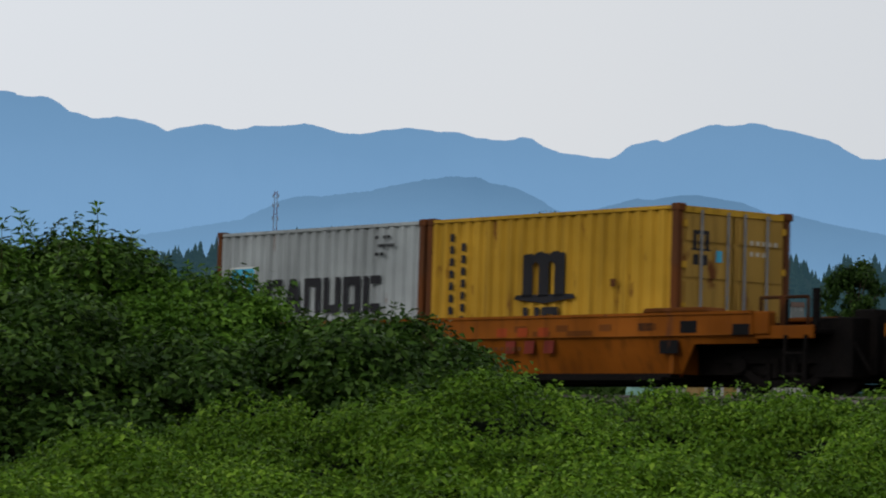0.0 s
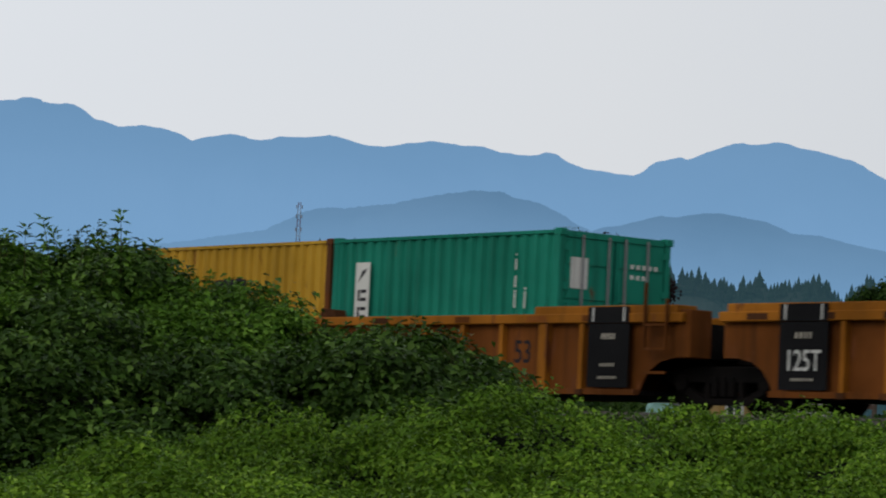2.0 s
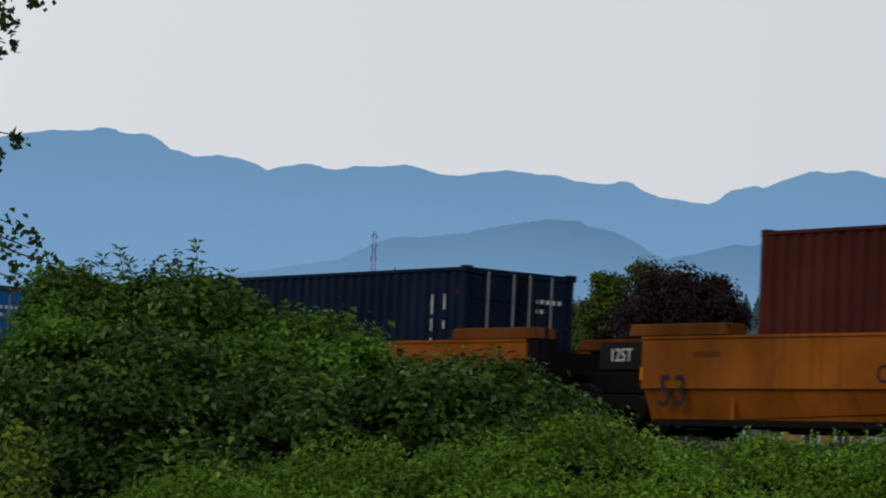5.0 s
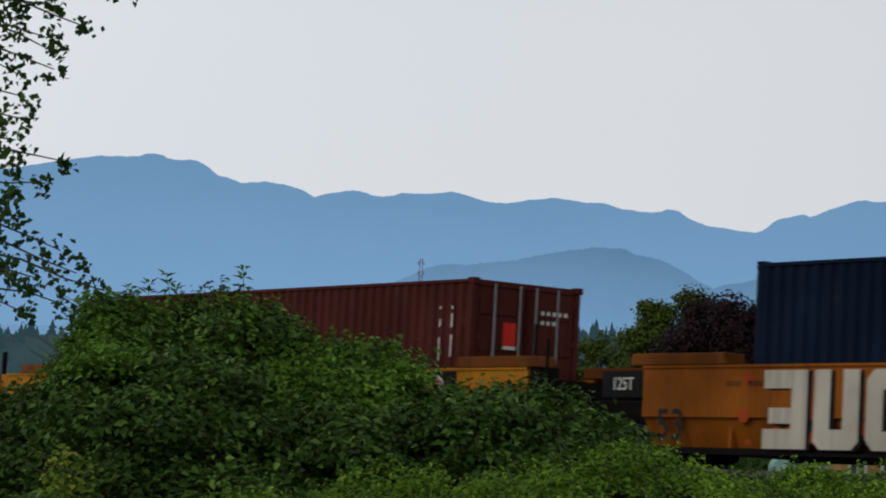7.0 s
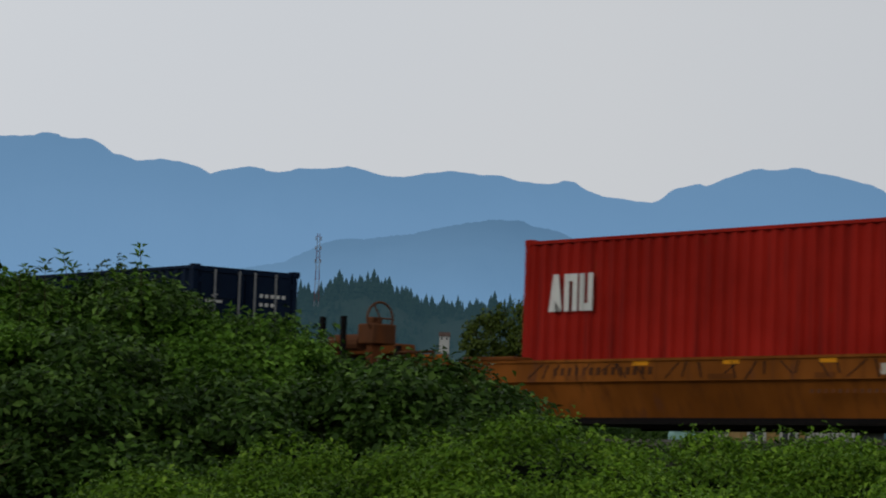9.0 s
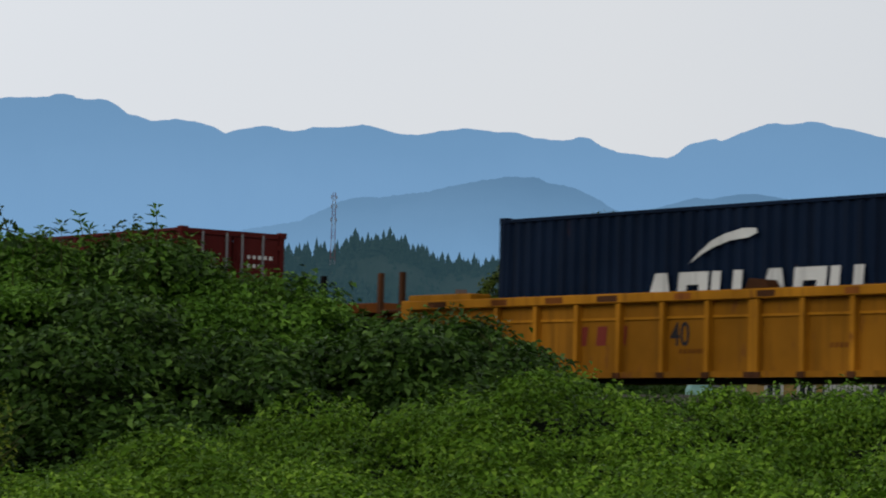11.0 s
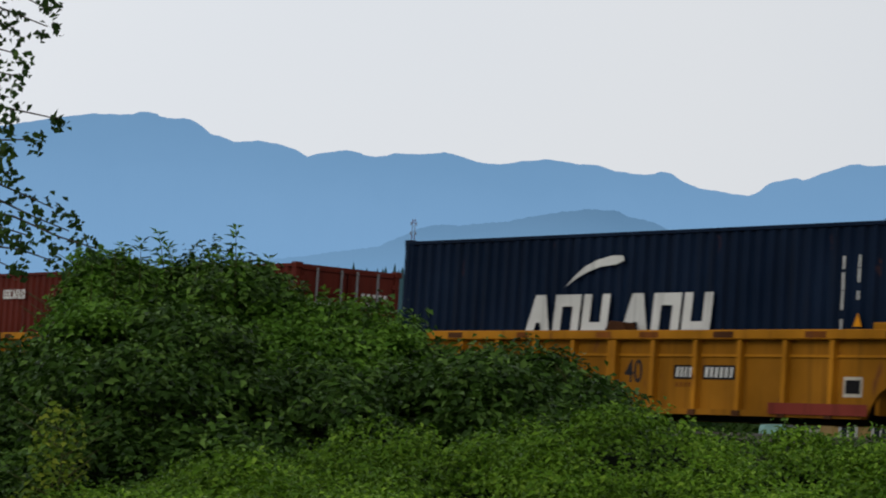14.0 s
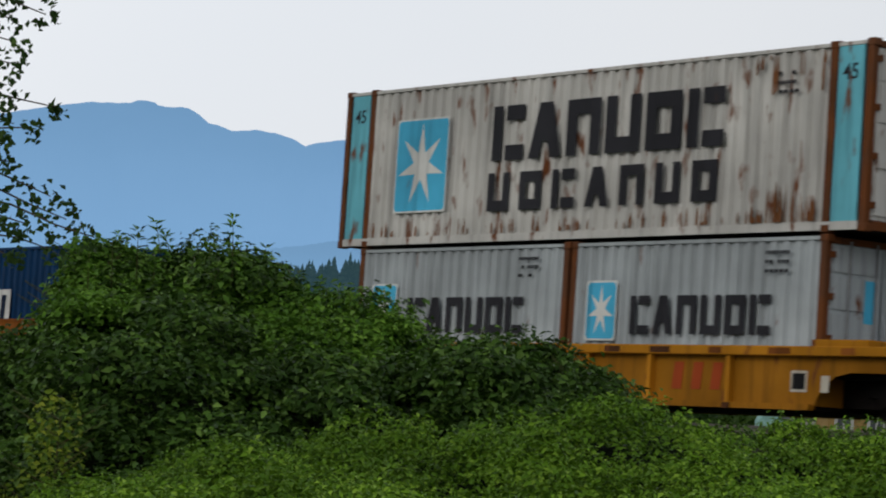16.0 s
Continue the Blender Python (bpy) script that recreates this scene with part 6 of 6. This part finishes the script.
sapling(-0.1725, 27.2, 1.6, M["yellowing"], "yellowing sapling in the brambles", 3, 0.46, 0.085, 520)
sapling(-0.1880, 27.6, 0.8, M["yellowing"], "small yellowing sapling in the brambles", 4, 0.3, 0.09, 160)
sapling(-0.1655, 33.2, 0.75, M["shoot"], "light green bush at the edge of the thicket", 5, 0.5, 0.11, 420)
sapling(-0.1735, 32.8, 0.85, M["bramble"], "dark green bush at the edge of the thicket", 6, 0.5, 0.11, 420)
sapling(0.0000, 31.8, 0.6, M["shoot"], "young green bush at the foot of the thicket", 8, 0.22, 0.07, 160)


def left_tree():
    """A tree that stands outside the picture and reaches in with its branches."""
    r = np.random.RandomState(12)
    d = 21.0
    root = tagged(new("broadleaf_tree"), "broadleaf tree with thin drooping branches of dark leaves", "tree")
    tx, ty = -0.285 * d, d + 0.6
    tr = Bag()
    pz = [0, 1.5, 3, 4.5, 6, 7.5]
    for a, b2, r0, r1 in zip(pz, pz[1:], (0.17, 0.15, 0.125, 0.10, 0.07), (0.15, 0.125, 0.10, 0.07, 0.03)):
        tr.tube((tx + 0.04 * math.sin(a), ty, a), (tx + 0.04 * math.sin(b2), ty, b2), r0, r1, n=10)
    trunk = part("trunk", tr, M["bark"], root)
    C, N, S = [], [], []
    tips = [(-0.165, 0.1750), (-0.176, 0.159), (-0.188, 0.166), (-0.195, 0.175), (-0.190, 0.155), (-0.186, 0.182), (-0.200, 0.160), (-0.1870, 0.150), (-0.1865, 0.1440), (-0.1960, 0.134), (-0.1965, 0.1265), (-0.1980, 0.119), (-0.1805, 0.1125), (-0.1890, 0.105), (-0.1940, 0.093), (-0.1990, 0.100), (-0.1800, 0.0820),
            (-0.1640, 0.0690), (-0.1790, 0.0640), (-0.1930, 0.0610), (-0.2000, 0.076), (-0.1990, 0.142), (-0.2030, 0.110), (-0.2020, 0.088), (-0.2010, 0.067), (-0.2050, 0.128), (-0.1870, 0.072), (-0.1740, 0.0745)]
    for i, (X, Z) in enumerate(tips):
        e = Vector(at(X, d + r.uniform(-0.4, 0.4), Z))
        s = Vector((tx, ty, e.z - r.uniform(0.1, 0.9)))
        br = Bag()
        pts = [s.lerp(e, k / 8) + Vector((0, 0, 0.35 * math.sin(k / 8 * math.pi))) + Vector(r.normal(size=3) * 0.025 * (k < 8)) for k in range(9)]
        for k in range(8):
            br.tube(pts[k], pts[k + 1], 0.022 - 0.0022 * k, 0.020 - 0.0022 * k, n=5)
        limb = part("branch", br, M["bark"], root)
        for k in range(2, 9):
            for j in range(3 if k < 8 else 4):
                p = pts[k] + Vector(r.normal(size=3) * (0.085 if k < 7 else 0.05))
                n_leaf = 6
                for q in range(n_leaf):
                    C.append(np.array(p) + r.normal(size=3) * 0.035 + [0, 0, -0.03])
                    N.append(np.array([r.normal() * 0.6, -0.8 + r.normal() * 0.4, 0.55 + r.normal() * 0.35]))
                    S.append(r.uniform(0.042, 0.08))
    ob = new("crown", leaflets(np.array(C), np.array(N), np.array(S), M["alder"], "crown", r, 0.7))
    ob.parent = root


left_tree()


def round_tree(X, d, Z_top, half, mat, label, seed, leaf, count, foot=0.0, squash=1.0):
    """A leafy tree: tapered trunk, limbs and a crown of uneven clumps of leaves."""
    r = np.random.RandomState(seed)
    root = tagged(new("broadleaf_tree"), label, "tree")
    x, y, top = at(X, d, Z_top)
    w = half * d
    base = top - w * 2.1 * squash
    t = Bag()
    t.tube((x, y, -0.2), (x + 0.2, y, base + w * 0.5), w * 0.10, w * 0.06, n=10)
    part("trunk", t, M["bark"], root)
    lim = Bag()
    cl = []
    for i in range(70):
        v = r.normal(size=3)
        v /= np.linalg.norm(v)
        q = r.uniform(0.55, 0.93)
        c = np.array([x, y, base + w * 1.05 * squash]) + v * np.array([w, w, w * 1.05 * squash]) * q
        cl.append((c, w * r.uniform(0.16, 0.34)))
        if i % 4 == 0:
            lim.tube((x + 0.1, y, base + w * 0.3), tuple(c), w * 0.03, w * 0.008, n=5)
    part("limb", lim, M["bark"], root)
    C, N = [], []
    for i in range(count):
        c, q = cl[r.randint(len(cl))]
        v = r.normal(size=3)
        v /= np.linalg.norm(v)
        C.append(c + v * q * r.uniform(0.3, 1.15) * np.array([1, 1, 0.8]))
        N.append(v + [0, -0.2, 0.6] + r.normal(size=3) * 0.4)
    ob = new("crown", leaflets(np.array(C), np.array(N), leaf * r.uniform(0.6, 1.2, count), mat, "crown", r, 0.8))
    ob.parent = root
    return root


round_tree(0.0475, 128, 0.0805, 0.0260, M["copper"], "dark purple-leaved round tree behind the track", 41, 0.20, 42000)
round_tree(0.0295, 134, 0.0800, 0.0185, M["olive"], "olive green round tree behind the track", 42, 0.20, 24000)
round_tree(0.0040, 140, 0.0625, 0.0120, M["olive"], "low olive green bushy tree behind the track", 43, 0.22, 4000)
round_tree(0.1385, 165, 0.0680, 0.0115, M["alder"], "dark green bushy tree behind the track", 45, 0.24, 5000)
round_tree(0.0560, 150, 0.0660, 0.0130, M["copper"], "dark purple-leaved small tree behind the track", 44, 0.24, 4000)


def hedge(count, seed):
    """A belt of scrub behind the houses and the track."""
    r = np.random.RandomState(seed)
    X, d = r.uniform(-0.05, 0.20, count), r.uniform(101, 107, count)
    tall = 4.1 + 0.9 * fbm(X * 60, d * 0.1, seed, 3)
    z = tall * np.sqrt(r.uniform(0, 1, count))
    c = np.stack([X * d, d, z], -1)
    nn = np.array([0, -0.5, 0.7]) + r.normal(size=c.shape) * 0.5
    tagged(new("scrub_hedge", leaflets(c, nn, 0.34 * r.uniform(0.6, 1.2, count), M["alder"], "scrub_hedge", r, 0.8)), "belt of dark green scrub behind the houses", "hedge", kind="stuff")


hedge(26000, 61)


# ---- motion ----
def motions():
    for ob, u, z in MOVERS:
        walk(ob, [(t, on_track(u - SPEED * t - lag, 0, z)) for t, lag in ((0.0, -0.09), (0.5, -0.81), (1.0, -0.76), (1.5, 0.0), (2.0, 0.0), (2.5, 0.0), (3.0, 0.0), (4.0, 0.0), (8.0, 0.0), (11.5, 0.0), (12.0, 0.0), (12.5, 0.02), (13.0, 0.55), (13.5, 0.02), (14.0, 0.0), (14.5, 0.0), (15.0, 0.0), (16.0, 0.0))])


motions()
